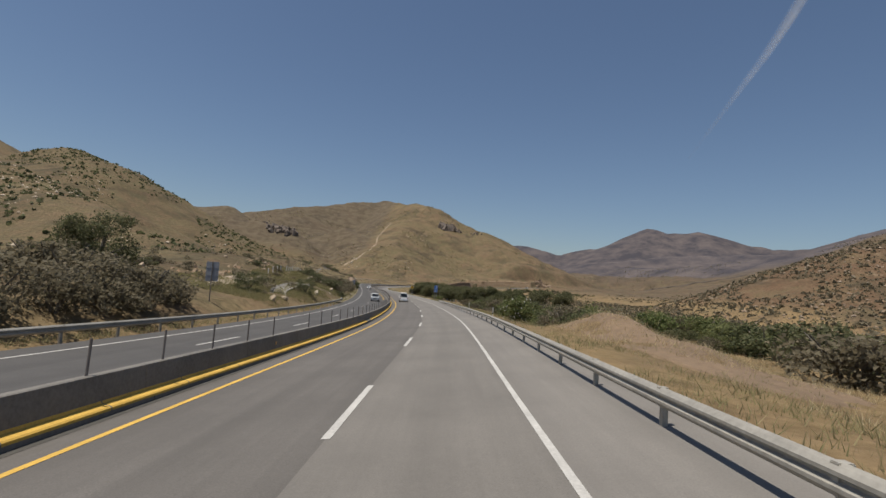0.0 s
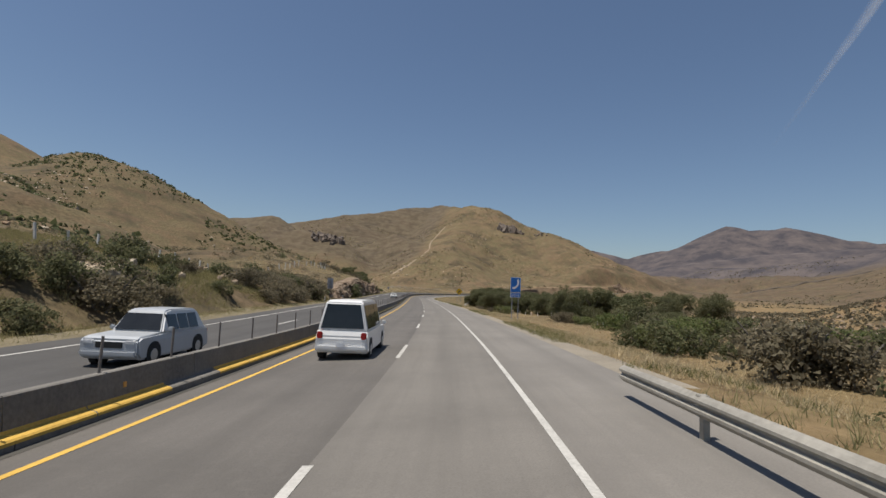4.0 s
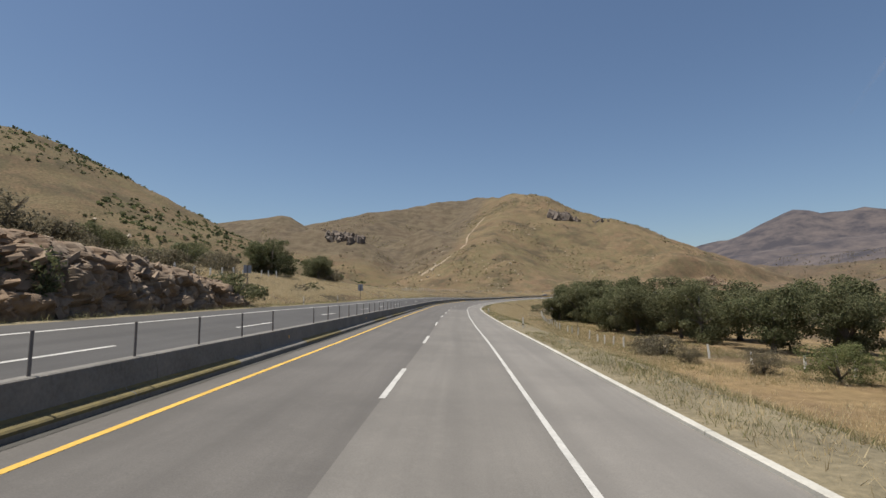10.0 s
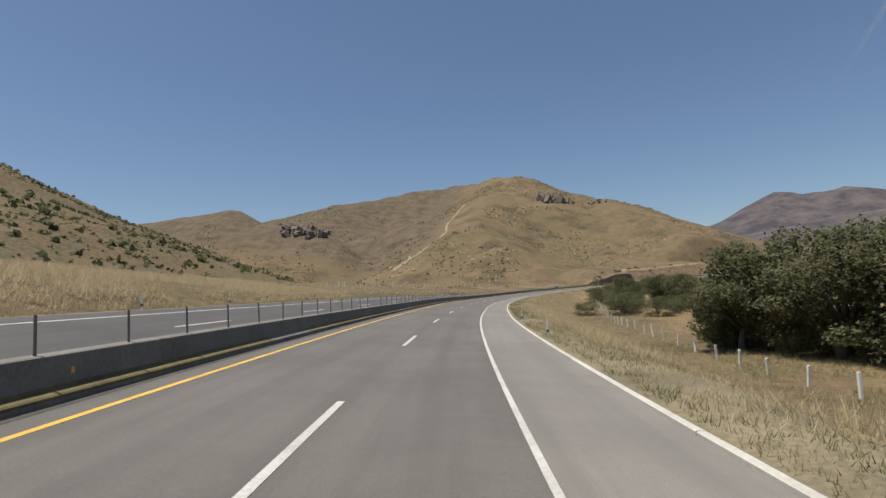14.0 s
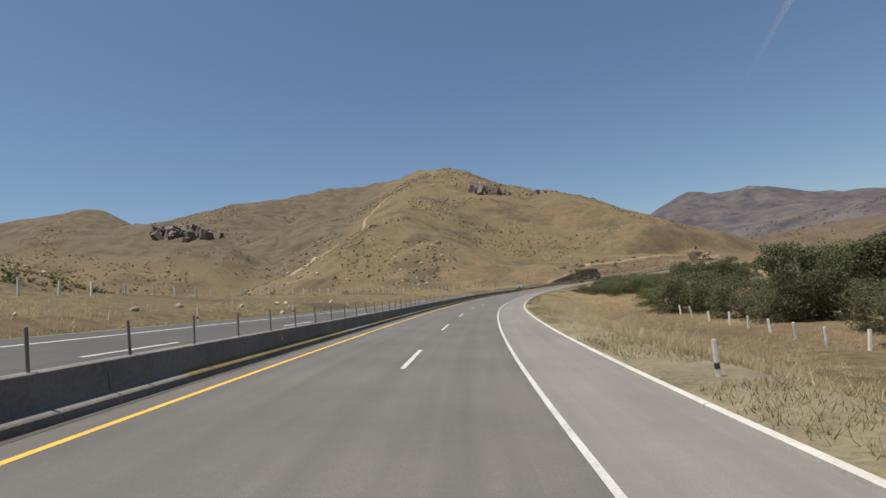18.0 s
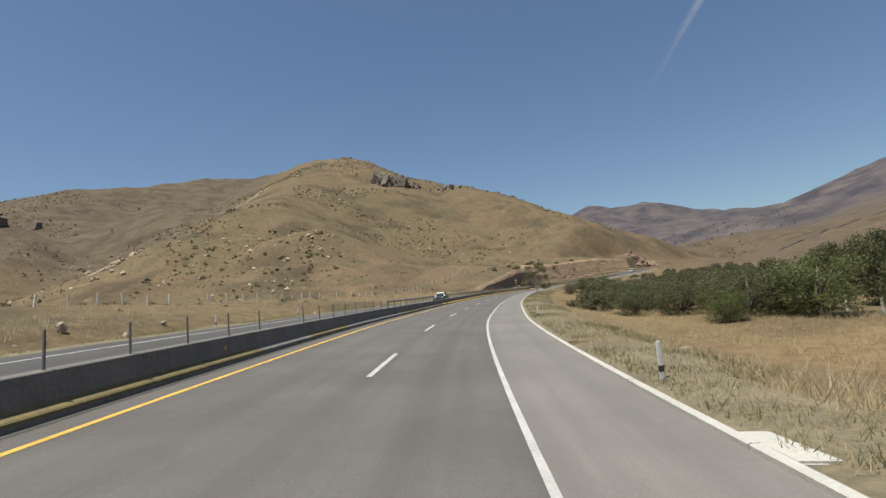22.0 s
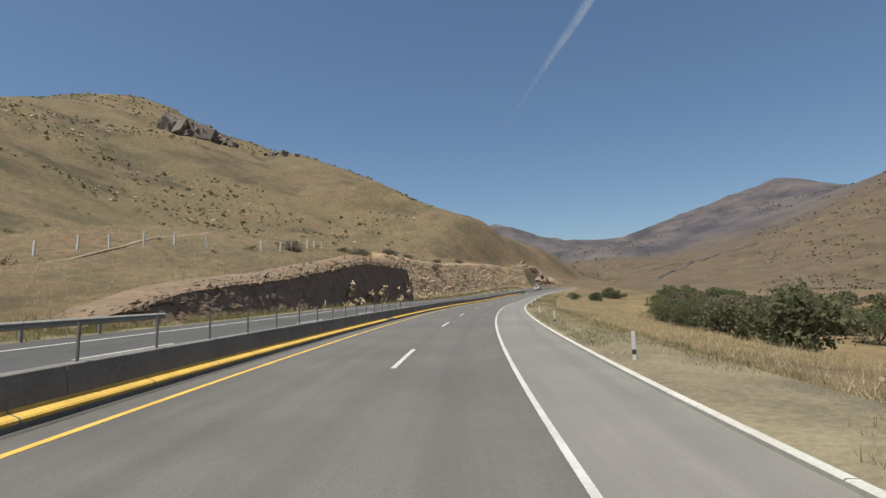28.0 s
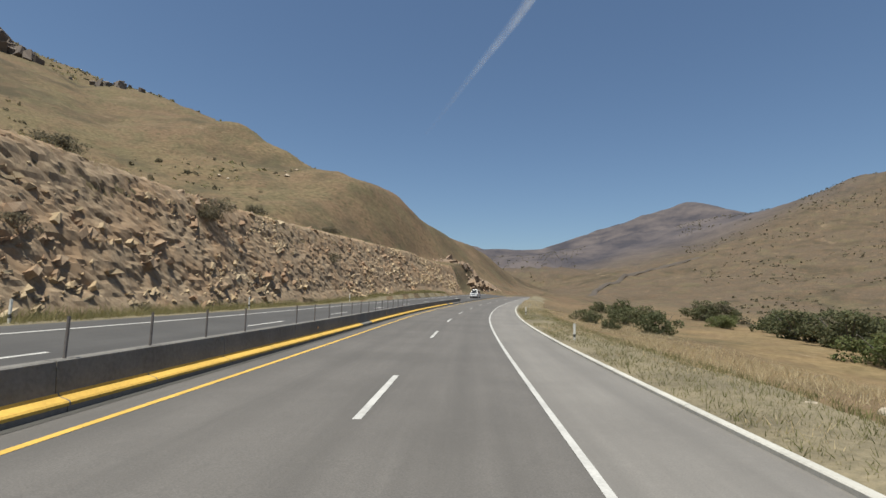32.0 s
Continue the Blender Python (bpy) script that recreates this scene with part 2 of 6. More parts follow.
# ---------- the road's line in the plan, and every so many metres along it its height, its bank (right side down) and its drift ----------
LINE = [(2.0, -100.0), (0.9, -50.0), (0.0, 0.0), (-0.1, 49.9), (-3.1, 100.0), (-8.8, 150.9), (-16.7, 201.1), (-25.3, 250.6), (-33.7, 300.7), (-41.1, 350.3), (-46.4, 400.6), (-48.5, 448.8), (-45.7, 495.5), (-38.7, 540.9), (-29.0, 584.5), (-15.7, 628.2), (3.4, 669.7), (26.8, 708.9), (52.4, 745.5), (84.0, 785.0), (119.0, 821.0), (157.0, 853.5), (200.0, 884.0), (290.0, 940.0)]
GRADE = [2.38, 2.11, 1.52, 0.74, -0.08, -0.75, -1.16, -1.36, -1.5, -1.62, -1.75, -1.86, -1.9, -1.84, -1.72, -1.65, -1.41, -1.01, -0.51, 0.07, 0.78, 1.51, 2.29, 3.13, 4.49, 6.15, 8.07, 9.92, 11.37, 12.67, 13.94]
BANK = [-4.28, -4.55, -4.84, -5.36, -5.57, -5.13, -3.64, -1.59, -0.69, 1.14, 2.89, 3.49, 4.59, 5.06, 5.58, 4.53, 3.74, 4.01, 3.53, 2.66, 1.52, 0.29, 0.01, 0.23, 0.21, 0.17, 0, 0, 0, 0, 0]
DRIFT = [0.1, 0.12, 0.14, 0.22, 0.3, 0.26, 0.17, 0.13, 0.13, 0.01, -0.19, -0.28, -0.19, -0.1, 0.01, 0.22, 0.26, 0.35, 0.16, -0, -0.06, -0.46, -0.53, -0.42, -0.12, 0.07, 0.01, -0.08, -0.3, -0.61, -0.67, -0.56, -0.27, 0.44, 0.98, 1.08, 0.27, 0.01, -0.22, -0.4, -0.35, -0.12, 0.28, 0.45, 0.43, 0.42, 0.4]


def at_station(values, first, gap, s):
    """A smooth curve through evenly spaced values, at station s."""
    v = np.array(values)
    m = np.gradient(v)
    q = np.clip((np.asarray(s, float) - first) / gap, 0, len(v) - 1)
    k = np.minimum(q.astype(int), len(v) - 2)
    t = q - k
    return v[k] + t * m[k] + t * t * (3 * (v[k + 1] - v[k]) - 2 * m[k] - m[k + 1]) + t ** 3 * (2 * (v[k] - v[k + 1]) + m[k] + m[k + 1])


def spline(p, n=60):
    """A smooth curve through the rows of p, n points to a span."""
    p = np.array(p, float)
    q = np.vstack([2 * p[0] - p[1], p, 2 * p[-1] - p[-2]])
    t = np.linspace(0, 1, n, endpoint=False)[:, None]
    out = [0.5 * (2 * b + (c - a) * t + (2 * a - 5 * b + 4 * c - d) * t ** 2 + (3 * b - a - 3 * c + d) * t ** 3)
           for a, b, c, d in zip(q, q[1:], q[2:], q[3:])]
    return np.vstack(out + [p[-1:]])


_c = spline(LINE)
_s = np.concatenate([[0], np.cumsum(np.hypot(*np.diff(_c[:, :2], axis=0).T))])
_s -= _s[2 * 60]
S_AX = np.arange(math.ceil(_s[0]), math.floor(_s[-1]), 1.0)
AX = np.stack([np.interp(S_AX, _s, _c[:, 0]), np.interp(S_AX, _s, _c[:, 1]), at_station(GRADE, -120, 40, S_AX), at_station(BANK, -120, 40, S_AX)], 1)
_h = np.gradient(AX[:, :2], axis=0)
HEAD = _h / np.linalg.norm(_h, axis=1)[:, None]
S0, S1 = S_AX[0], S_AX[-1]


def far_rise(s, u):
    """The opposite carriageway climbs a little away from the median where the road runs level."""
    k = np.interp(s, [0, 340, 480, 560, 640, 690, 735], [0.95, 1, 0.8, 0.1, 0.15, 0.45, 0.9])
    return 0.095 * k * np.clip(-u - 7.5, 0, 8.4)


def sway(s):
    """How far the lanes lie to the right of the truck, which wanders in its lane."""
    return at_station(DRIFT, -60, 20, s)


def road_xyz(s, u, w=0.0):
    """World points at station s, u metres to the right of the truck's line, w above the paving."""
    s, u = np.broadcast_arrays(np.asarray(s, float), np.asarray(u, float))
    u = u + sway(s)
    x, y, z, b = (np.interp(s, S_AX, AX[:, i]) for i in range(4))
    hx, hy = np.interp(s, S_AX, HEAD[:, 0]), np.interp(s, S_AX, HEAD[:, 1])
    z = z - np.tan(np.radians(b)) * u + far_rise(s, u) + w
    return np.stack([x + hy * u, y - hx * u, z], -1)


def road_su(x, y):
    """Station and side offset of world points."""
    x, y = np.asarray(x, float).ravel(), np.asarray(y, float).ravel()
    best, idx = np.full(x.shape, 1e18), np.zeros(x.shape, int)
    for i in range(0, len(S_AX), 4):
        d = (x - AX[i, 0]) ** 2 + (y - AX[i, 1]) ** 2
        m = d < best
        best[m], idx[m] = d[m], i
    dx, dy = x - AX[idx, 0], y - AX[idx, 1]
    s = S_AX[idx] + dx * HEAD[idx, 0] + dy * HEAD[idx, 1]
    return s, dx * HEAD[idx, 1] - dy * HEAD[idx, 0] - sway(s)


def mat4(s, u, w=0.0, turn=0.0):
    """A pose standing on the paving's plane, y along the road."""
    p, q = road_xyz(s, u, w), road_xyz(s + 1, u, w)
    return Matrix.Translation(p) @ Matrix.Rotation(math.atan2(q[1] - p[1], q[0] - p[0]) - math.pi / 2 + turn, 4, "Z")


# ---------- hills ----------
RIDGES = {
    "main": (2.0, 25, [(-436, 1140, 136), (-343, 1180, 161), (-167, 1385, 222), (-38, 1156, 170), (68, 1078, 116), (84, 990, 74), (119, 933, 46), (135, 925, 36)]),
    "nose": (1.0, 6, [(100, 955, 57), (119, 933, 46), (150, 916, 31), (176, 902, 22), (187, 898, 14), (191, 896, 5)]),
    "spur_west": (1.9, 12, [(-198, 1009, 99), (-158, 939, 66), (-150, 880, 30)]),
    "spur_mid": (2.2, 15, [(-83, 1190, 151), (-93, 849, 60), (-63, 786, 35), (-45, 735, 5)]),
    "spur_rocks": (1.9, 12, [(-348, 953, 93), (-288, 931, 83), (-250, 860, 30)]),
    "back_west": (2.0, 20, [(-625, 973, 102), (-429, 983, 126), (-380, 960, 70)]),
    "left": (2.1, 25, [(-693, 630, 94), (-428, 571, 126), (-334, 486, 97), (-214, 500, 41), (-150, 490, 10)]),
    "left_near": (2.2, 15, [(-420, 400, 90), (-250, 300, 50), (-150, 230, 25), (-92, 200, 7)]),
    "left_far": (2.2, 30, [(-1300, 900, 330), (-908, 735, 278)]),
    "right_start": (2.6, 20, [(150, 320, 4), (301, 330, 58), (420, 300, 90), (600, 250, 120)]),
    "valley_east": (3.2, 30, [(1080, 804, 291), (1001, 1010, 189), (1062, 1249, 200), (710, 1398, 98), (602, 1701, 100)]),
    "valley_spur": (2.4, 20, [(964, 991, 205), (740, 1043, 94), (560, 1080, 37)]),
    "far_peak": (2.2, 35, [(200, 3400, 325), (509, 3273, 287), (717, 3234, 252), (1007, 3155, 310), (1233, 3090, 434), (1325, 3052, 398), (1480, 2960, 410), (1690, 2850, 338), (1855, 2742, 318), (2400, 2500, 300)]),
    "terrace": (1.6, 12, [(330, 1330, 56), (420, 1290, 57), (560, 1200, 55), (660, 1130, 48)]),
    "far_end": (3.2, 50, [(600, 2000, 130), (896, 2095, 180), (1341, 1965, 214), (1751, 1699, 399)]),
}


def hills(x, y):
    """Height of the hills over the valley floor, as soft tents along their ridge lines."""
    acc = np.zeros(x.shape)
    for slope, rnd, nodes in RIDGES.values():
        best = np.zeros(x.shape)
        for (ax, ay, az), (bx, by, bz) in zip(nodes, nodes[1:]):
            dx, dy = bx - ax, by - ay
            t = np.clip(((x - ax) * dx + (y - ay) * dy) / (dx * dx + dy * dy), 0, 1)
            d = np.hypot(x - ax - t * dx, y - ay - t * dy)
            top = az + t * (bz - az)
            q = (np.sqrt(d * d + rnd * rnd) - rnd) / (slope * np.maximum(top, 1) + 10)
            best = np.maximum(best, top * np.maximum(0, 1 - q) ** 1.25)
        acc += (best / 10) ** 6
    return 10 * acc ** (1 / 6)


def hash2(ix, iy, seed):
    h = (ix.astype(np.int64) * 374761393 + iy.astype(np.int64) * 668265263 + seed * 974711) & 0x7FFFFFFF
    h = ((h ^ (h >> 13)) * 1274126177) & 0x7FFFFFFF
    return ((h ^ (h >> 16)) & 0xFFFF) / 65535.0


def value_noise(x, y, seed=0):
    ix, iy = np.floor(x), np.floor(y)
    fx, fy = x - ix, y - iy
    fx, fy = fx * fx * (3 - 2 * fx), fy * fy * (3 - 2 * fy)
    a, b = hash2(ix, iy, seed), hash2(ix + 1, iy, seed)
    c, d = hash2(ix, iy + 1, seed), hash2(ix + 1, iy + 1, seed)
    return (a + (b - a) * fx) * (1 - fy) + (c + (d - c) * fx) * fy - 0.5


def fbm(x, y, size, octaves=4, seed=0):
    out, amp = 0.0, 1.0
    for o in range(octaves):
        out = out + amp * value_noise(x / size + 17.3 * o, y / size - 9.1 * o, seed + o)
        size, amp = size / 2, amp / 2
    return out


def smooth(a, b, v):
    t = np.clip((v - a) / (b - a), 0, 1)
    return t * t * (3 - 2 * t)


# rock cuts beside the opposite carriageway: from, to, height of the face, where its top edge lies
CUTS = [(188, 300, 3.9, 4.4), (698, 777, 7.0, 4.2), (768, 965, 8.4, 7.6)]


def along(s, *pairs):
    """A value that changes smoothly along the road, from (station, value) pairs."""
    return np.interp(s, [q[0] for q in pairs], [q[1] for q in pairs])


def left_bank(s, d):
    """The rise beside the opposite carriageway, d metres past its edge, with the rock cuts."""
    rise = along(s, (0, 0.2), (50, 0.14), (105, 0.14), (125, 0.26), (150, 0.24), (195, 0.12), (265, 0.34), (300, 0.2), (370, 0.25), (440, 0.13), (500, 0.15), (600, 0.1), (680, 0.06), (705, 0.1), (735, 0.24), (790, 0.2), (860, 0.2), (1000, 0.2))
    cut = np.zeros(np.shape(s))
    for a, b, h, top in CUTS:
        if a == 698:
            h = h * along(s, (700, 0.0), (706, 0.14), (711, 0.3), (717, 0.4), (726, 0.5), (741, 0.78), (752, 1.0), (773, 1.0), (777, 0.0))
        elif a == 188:
            h = h * along(s, (190, 0.3), (198, 0.5), (205, 0.75), (223, 1.03), (232, 1.12), (252, 0.82), (272, 0.92), (280, 0.75), (288, 0.55), (300, 0.2))
        else:
            h = h * smooth(a, a + 8, s) * (1 - smooth(b - 20, b + 4, s))
        cut = np.maximum(cut, h * smooth(2.4, top, d))
    bench = 0.7 * smooth(1.8, 7.5, d) * along(s, (66, 0.0), (90, 1.0), (150, 1.0), (185, 0.0))
    return cut + bench + rise * np.clip(d - 3.5, 0, 26)


def mound_height(s, u):
    """The heap of bare earth beside the guardrail."""
    h = 2.5 * np.exp(-(((s - 41) / 7) ** 2 + ((u - 13.2) / 2.8) ** 2))
    return h + 1.2 * np.exp(-(((s - 30) / 8) ** 2 + ((u - 15) / 4.0) ** 2))


def ground_z(x, y):
    """Height of the ground anywhere: the road's bed, its verges, the valley and the hills."""
    shape = np.shape(x)
    x, y = np.asarray(x, float).ravel(), np.asarray(y, float).ravel()
    s, u = road_su(x, y)
    past = np.maximum(s - S1, 0) + np.maximum(S0 - s, 0)
    s = np.clip(s, S0, S1)
    hill = hills(x, y)
    right = np.clip(u - 4.4, 0, None)
    left = np.clip(-15.8 - u, 0, None)
    away = right + left + past
    drop = along(s, (0, 1.6), (120, 2.1), (250, 3.2), (330, 4.0), (380, 4.2), (450, 3.6), (530, 2.9), (610, 1.8), (690, 0.9), (760, 0.9), (850, 1.1), (950, 3.0))
    edge = np.where(u > 0, road_xyz(s, np.full(s.shape, 4.4))[:, 2], road_xyz(s, np.full(s.shape, -15.8))[:, 2])
    side = np.where(u > 0, -drop * smooth(1.2, 12, right) - 2.6 * smooth(20, 85, right), 0.0)
    side = side - np.where(u > 0, along(s, (600, 0.0), (665, 2.4), (760, 2.2), (850, 1.0), (950, 0.5)) * smooth(9, 24, right), 0.0)
    bank = np.where(u > 0, 0.0, left_bank(s, left)) * (1 - smooth(30, 130, left))
    rug = np.clip(hill / 25, 0, 1)
    rough = fbm(x, y, 90, 5, 3) * 9 * rug + fbm(x, y, 14, 4, 8) * (0.5 + 1.6 * rug) * np.clip((away - 1) / 22, 0.0, 1)
    near = np.exp(-(away / 330) ** 2)
    nat = edge * near + side + np.maximum(hill * smooth(4, 40, away), bank) + rough - 0.1 + mound_height(s, u) * (1 + 0.5 * fbm(x, y, 5, 3, 41))
    bed = road_xyz(s, np.clip(u, -15.8, 4.4))[:, 2] - 0.45
    return np.where(away <= 0.35, bed, nat).reshape(shape)


def mesh_object(name, verts, faces, mat, parent=None, smooth_shade=False):
    me = bpy.data.meshes.new(name)
    me.from_pydata([tuple(map(float, v)) for v in verts], [], faces)
    me.materials.append(mat)
    if smooth_shade:
        me.polygons.foreach_set("use_smooth", [True] * len(me.polygons))
    ob = new(name, me)
    ob.parent = parent
    return ob


def grid_faces(nx, ny):
    i = np.arange((nx - 1) * (ny - 1))
    a = (i // (nx - 1)) * nx + i % (nx - 1)
    return np.stack([a, a + 1, a + nx + 1, a + nx], 1).tolist()


def steps(lo, hi, fine, reach, grow=1.09):
    """Even steps between lo and hi, growing ones out to reach on both sides."""
    mid = list(np.arange(lo, hi + fine, fine))
    d, out = fine, []
    v = hi
    while v < reach:
        d *= grow
        v += d
        out.append(v)
    d, v, pre = fine, lo, []
    while v > -reach * 0.6:
        d *= grow
        v -= d
        pre.append(v)
    return np.array(pre[::-1] + mid + out)


gx, gy = steps(-110, 180, 1.6, 4600, 1.04), steps(-20, 900, 2.0, 4600, 1.035)
GX, GY = np.meshgrid(gx, gy)
GZ = ground_z(GX, GY)
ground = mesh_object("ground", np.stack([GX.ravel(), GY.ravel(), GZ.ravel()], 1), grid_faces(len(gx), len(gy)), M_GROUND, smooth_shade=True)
tagged(ground, "dry grassy valley floor and brown hills under the road", "ground", kind="structure")


# ---------- road ----------
def strip(name, s0, s1, us, w, mat, parent=None, step=2.0, ws=None):
    """A ribbon along the road, over the side offsets us."""
    ss = np.arange(s0, s1 + 0.01, step)
    v = np.vstack([road_xyz(ss, np.full(ss.shape, u), w + (ws[i] if ws else 0)) for i, u in enumerate(us)])
    n = len(ss)
    f = [(i * n + j, (i + 1) * n + j, (i + 1) * n + j + 1, i * n + j + 1) for i in range(len(us) - 1) for j in range(n - 1)]
    ob = mesh_object(name, v, f, mat, parent, True)
    for key, vals in (("across", np.repeat(np.array(us, float), n)), ("along", np.tile(ss, len(us)))):
        ob.data.attributes.new(key, "FLOAT", "POINT").data.foreach_set("value", vals.astype(np.float32))
    return ob


road = strip("road", -70, 940, [-6.75, -5.3, -3.8, -1.91], 0.0, M_ASPHALT)
tagged(road, "grey asphalt two-lane carriageway, worn and patched", "road", kind="structure")
lane = strip("road_lane", -70, 352, [-1.91, -1, 0.3, 1.46], 0.0, M_LANE)
strip("road_lane", 352, 940, [-1.91, -1, 0.3, 1.46], 0.0, M_ASPHALT, road)
tagged(lane, "paler worn asphalt of the right-hand lane", "road", kind="structure")
shoulder = strip("road_shoulder", -70, 940, [1.46, 3.0, 4.35], 0.0, M_SHOULDER)
tagged(shoulder, "pale asphalt hard shoulder beside the lanes", "road shoulder", kind="structure")
road_far = strip("road_opposite", -70, 940, [-15.8, -14, -12, -10, -7.3], 0.0, M_FARLANE)
tagged(road_far, "grey asphalt of the opposite carriageway", "road", kind="structure")
for nm, u, wd, mt, lab in (("edge_line", 1.46, 0.125, M_WHITE, "white painted edge line"), ("median_line", -5.82, 0.15, M_YELLOW, "yellow painted median line"),
                           ("opposite_edge_line", -14.4, 0.15, M_WHITE, "white painted edge line"), ("opposite_median_line", -8.3, 0.15, M_YELLOW, "yellow painted median line")):
    tagged(strip(nm, -70, 940, [u - wd / 2, u + wd / 2], 0.006, mt), lab + " along the asphalt", "road marking", kind="structure")
DASHES = [(-6, -68.0), (0, 23.5), (1, 39.1), (3, 70.1), (4, 86.8), (5, 102.0), (8, 152.0), (9, 166.2), (10, 180.9), (11, 198.0), (12, 213.9), (13, 229.3), (14, 245.0), (15, 264.2), (16, 278.3), (17, 295.0), (18, 312.6), (19, 326.6), (20, 343.0), (22, 374.2), (26, 438.6), (27, 452.6), (28, 466.8), (30, 497.5), (31, 513.2), (32, 526.4), (34, 558.2), (36, 587.9), (37, 601.3), (41, 664.8), (42, 678.2), (43, 695.5), (44, 713.4), (45, 728.0), (46, 746.5), (48, 780.2), (49, 797.5), (57, 916.4)]
for u, nm in ((-1.91, "lane_dash"), (-11.35, "opposite_lane_dash")):
    holder = tagged(new(nm + "_line"), "broken white lane line on the asphalt", "road marking", kind="structure")
    for k in range(-6, 57):
        s = float(np.interp(k, [q[0] for q in DASHES], [q[1] for q in DASHES]))
        strip("dash", s, s + 4.9, [u - 0.075, u + 0.075], 0.007, M_WHITE, holder, 2.45)


# ---------- median barrier ----------
def extrude_profile(name, prof, s0, s1, mat, parent, step=3.0):
    """A closed cross-section (u, w) carried along the road."""
    n = max(2, int(round((s1 - s0) / step)) + 1)
    ss = np.linspace(s0, s1, n)
    k = len(prof)
    v = np.vstack([[road_xyz(s, u, w) for u, w in prof] for s in ss])
    f = [(i * k + j, i * k + (j + 1) % k, (i + 1) * k + (j + 1) % k, (i + 1) * k + j) for i in range(n - 1) for j in range(k)]
    f += [tuple(range(k))[::-1], tuple((n - 1) * k + j for j in range(k))]
    return mesh_object(name, v, f, mat, parent)


barrier = tagged(new("median_barrier"), "weathered concrete median barrier with steel posts on top", "barrier", kind="structure")
PROF = [(u + 0.2, w) for u, w in [(-6.90, -0.05), (-6.90, 0.15), (-6.93, 0.18), (-7.10, 0.235), (-7.13, 0.30), (-7.17, 0.81), (-7.2, 0.83), (-7.4, 0.83), (-7.43, 0.81), (-7.47, 0.30), (-7.5, 0.235), (-7.67, 0.18), (-7.7, 0.15), (-7.7, -0.5)]]
for k in range(-4, 145):
    extrude_profile("panel", PROF, k * 6.0 + 0.012, k * 6.0 + 5.988, M_CONCRETE, barrier)


def ground_strip(name, s0, s1, us, lift, mat, parent=None, step=2.0, wob=0.5, seed=0):
    """A ribbon laid over the open ground along the road, with uneven borders."""
    ss = np.arange(s0, s1 + 0.01, step)
    v = []
    for i, u in enumerate(us):
        p = road_xyz(ss, u + wob * value_noise(ss * 0.21, np.full(ss.shape, 5.3 * i), seed) * (i > 0))
        p[:, 2] = p[:, 2] - 0.02 if i == 0 else ground_z(p[:, 0], p[:, 1]) + lift[i]
        v.append(p)
    n = len(ss)
    f = [(i * n + j, (i + 1) * n + j, (i + 1) * n + j + 1, i * n + j + 1) for i in range(len(us) - 1) for j in range(n - 1)]
    return mesh_object(name, np.vstack(v), f, mat, parent, True)


# ---------- helpers for things ----------
def part(name, bm, mat, parent, label="", smooth_shade=False):
    """Links a bmesh as one mesh object under a thing or a part."""
    me = bpy.data.meshes.new(name)
    bm.to_mesh(me)
    bm.free()
    me.materials.append(mat)
    if smooth_shade:
        me.polygons.foreach_set("use_smooth", [True] * len(me.polygons))
    ob = new(name, me)
    ob.parent = parent
    if label:
        ob["label"] = label
    return ob


def share(name, me, parent, m):
    """One more object on a mesh that is there already."""
    ob = new(name, me)
    ob.parent = parent
    ob.matrix_basis = m
    return ob


def box_bm(sx, sy, sz, at=(0, 0, 0), bevel=0.0, bm=None, turn=None):
    own = bm or bmesh.new()
    r = bmesh.ops.create_cube(own, size=1.0)
    m = Matrix.Translation(at) @ (turn or Matrix()) @ Matrix.Diagonal((sx, sy, sz, 1))
    bmesh.ops.transform(own, matrix=m, verts=r["verts"])
    if bevel:
        es = list({e for v in r["verts"] for e in v.link_edges})
        bmesh.ops.bevel(own, geom=es, offset=bevel, segments=2, affect="EDGES")
    return own


def rod_bm(points, radii, sides=6, bm=None):
    """A tapered rod through points."""
    own = bm or bmesh.new()
    rings = []
    pts = [Vector(p) for p in points]
    for i, (p, r) in enumerate(zip(pts, radii)):
        d = (pts[min(i + 1, len(pts) - 1)] - pts[max(i - 1, 0)]).normalized()
        a = d.orthogonal().normalized()
        b = d.cross(a)
        rings.append([own.verts.new(p + (a * math.cos(k * 2 * math.pi / sides) + b * math.sin(k * 2 * math.pi / sides)) * r) for k in range(sides)])
    for q, w in zip(rings, rings[1:]):
        for k in range(sides):
            own.faces.new((q[k], q[(k + 1) % sides], w[(k + 1) % sides], w[k]))
    own.faces.new(rings[0][::-1])
    own.faces.new(rings[-1])
    return own


def thing(name, m, label, category, group=""):
    return tagged(place_empty(name, m), label, category, group)


def place_empty(name, m):
    ob = new(name)
    ob.empty_display_size = 0.3
    ob.matrix_basis = m
    return ob


def stand(s, u, sink=0.0, turn=0.0):
    """A pose upright on the ground at a station and offset, y along the road."""
    p = road_xyz(s, u)
    q = road_xyz(s + 1, u)
    z = float(ground_z(np.array([p[0]]), np.array([p[1]]))[0])
    return Matrix.Translation((p[0], p[1], z - sink)) @ Matrix.Rotation(math.atan2(q[1] - p[1], q[0] - p[0]) - math.pi / 2 + turn, 4, "Z")


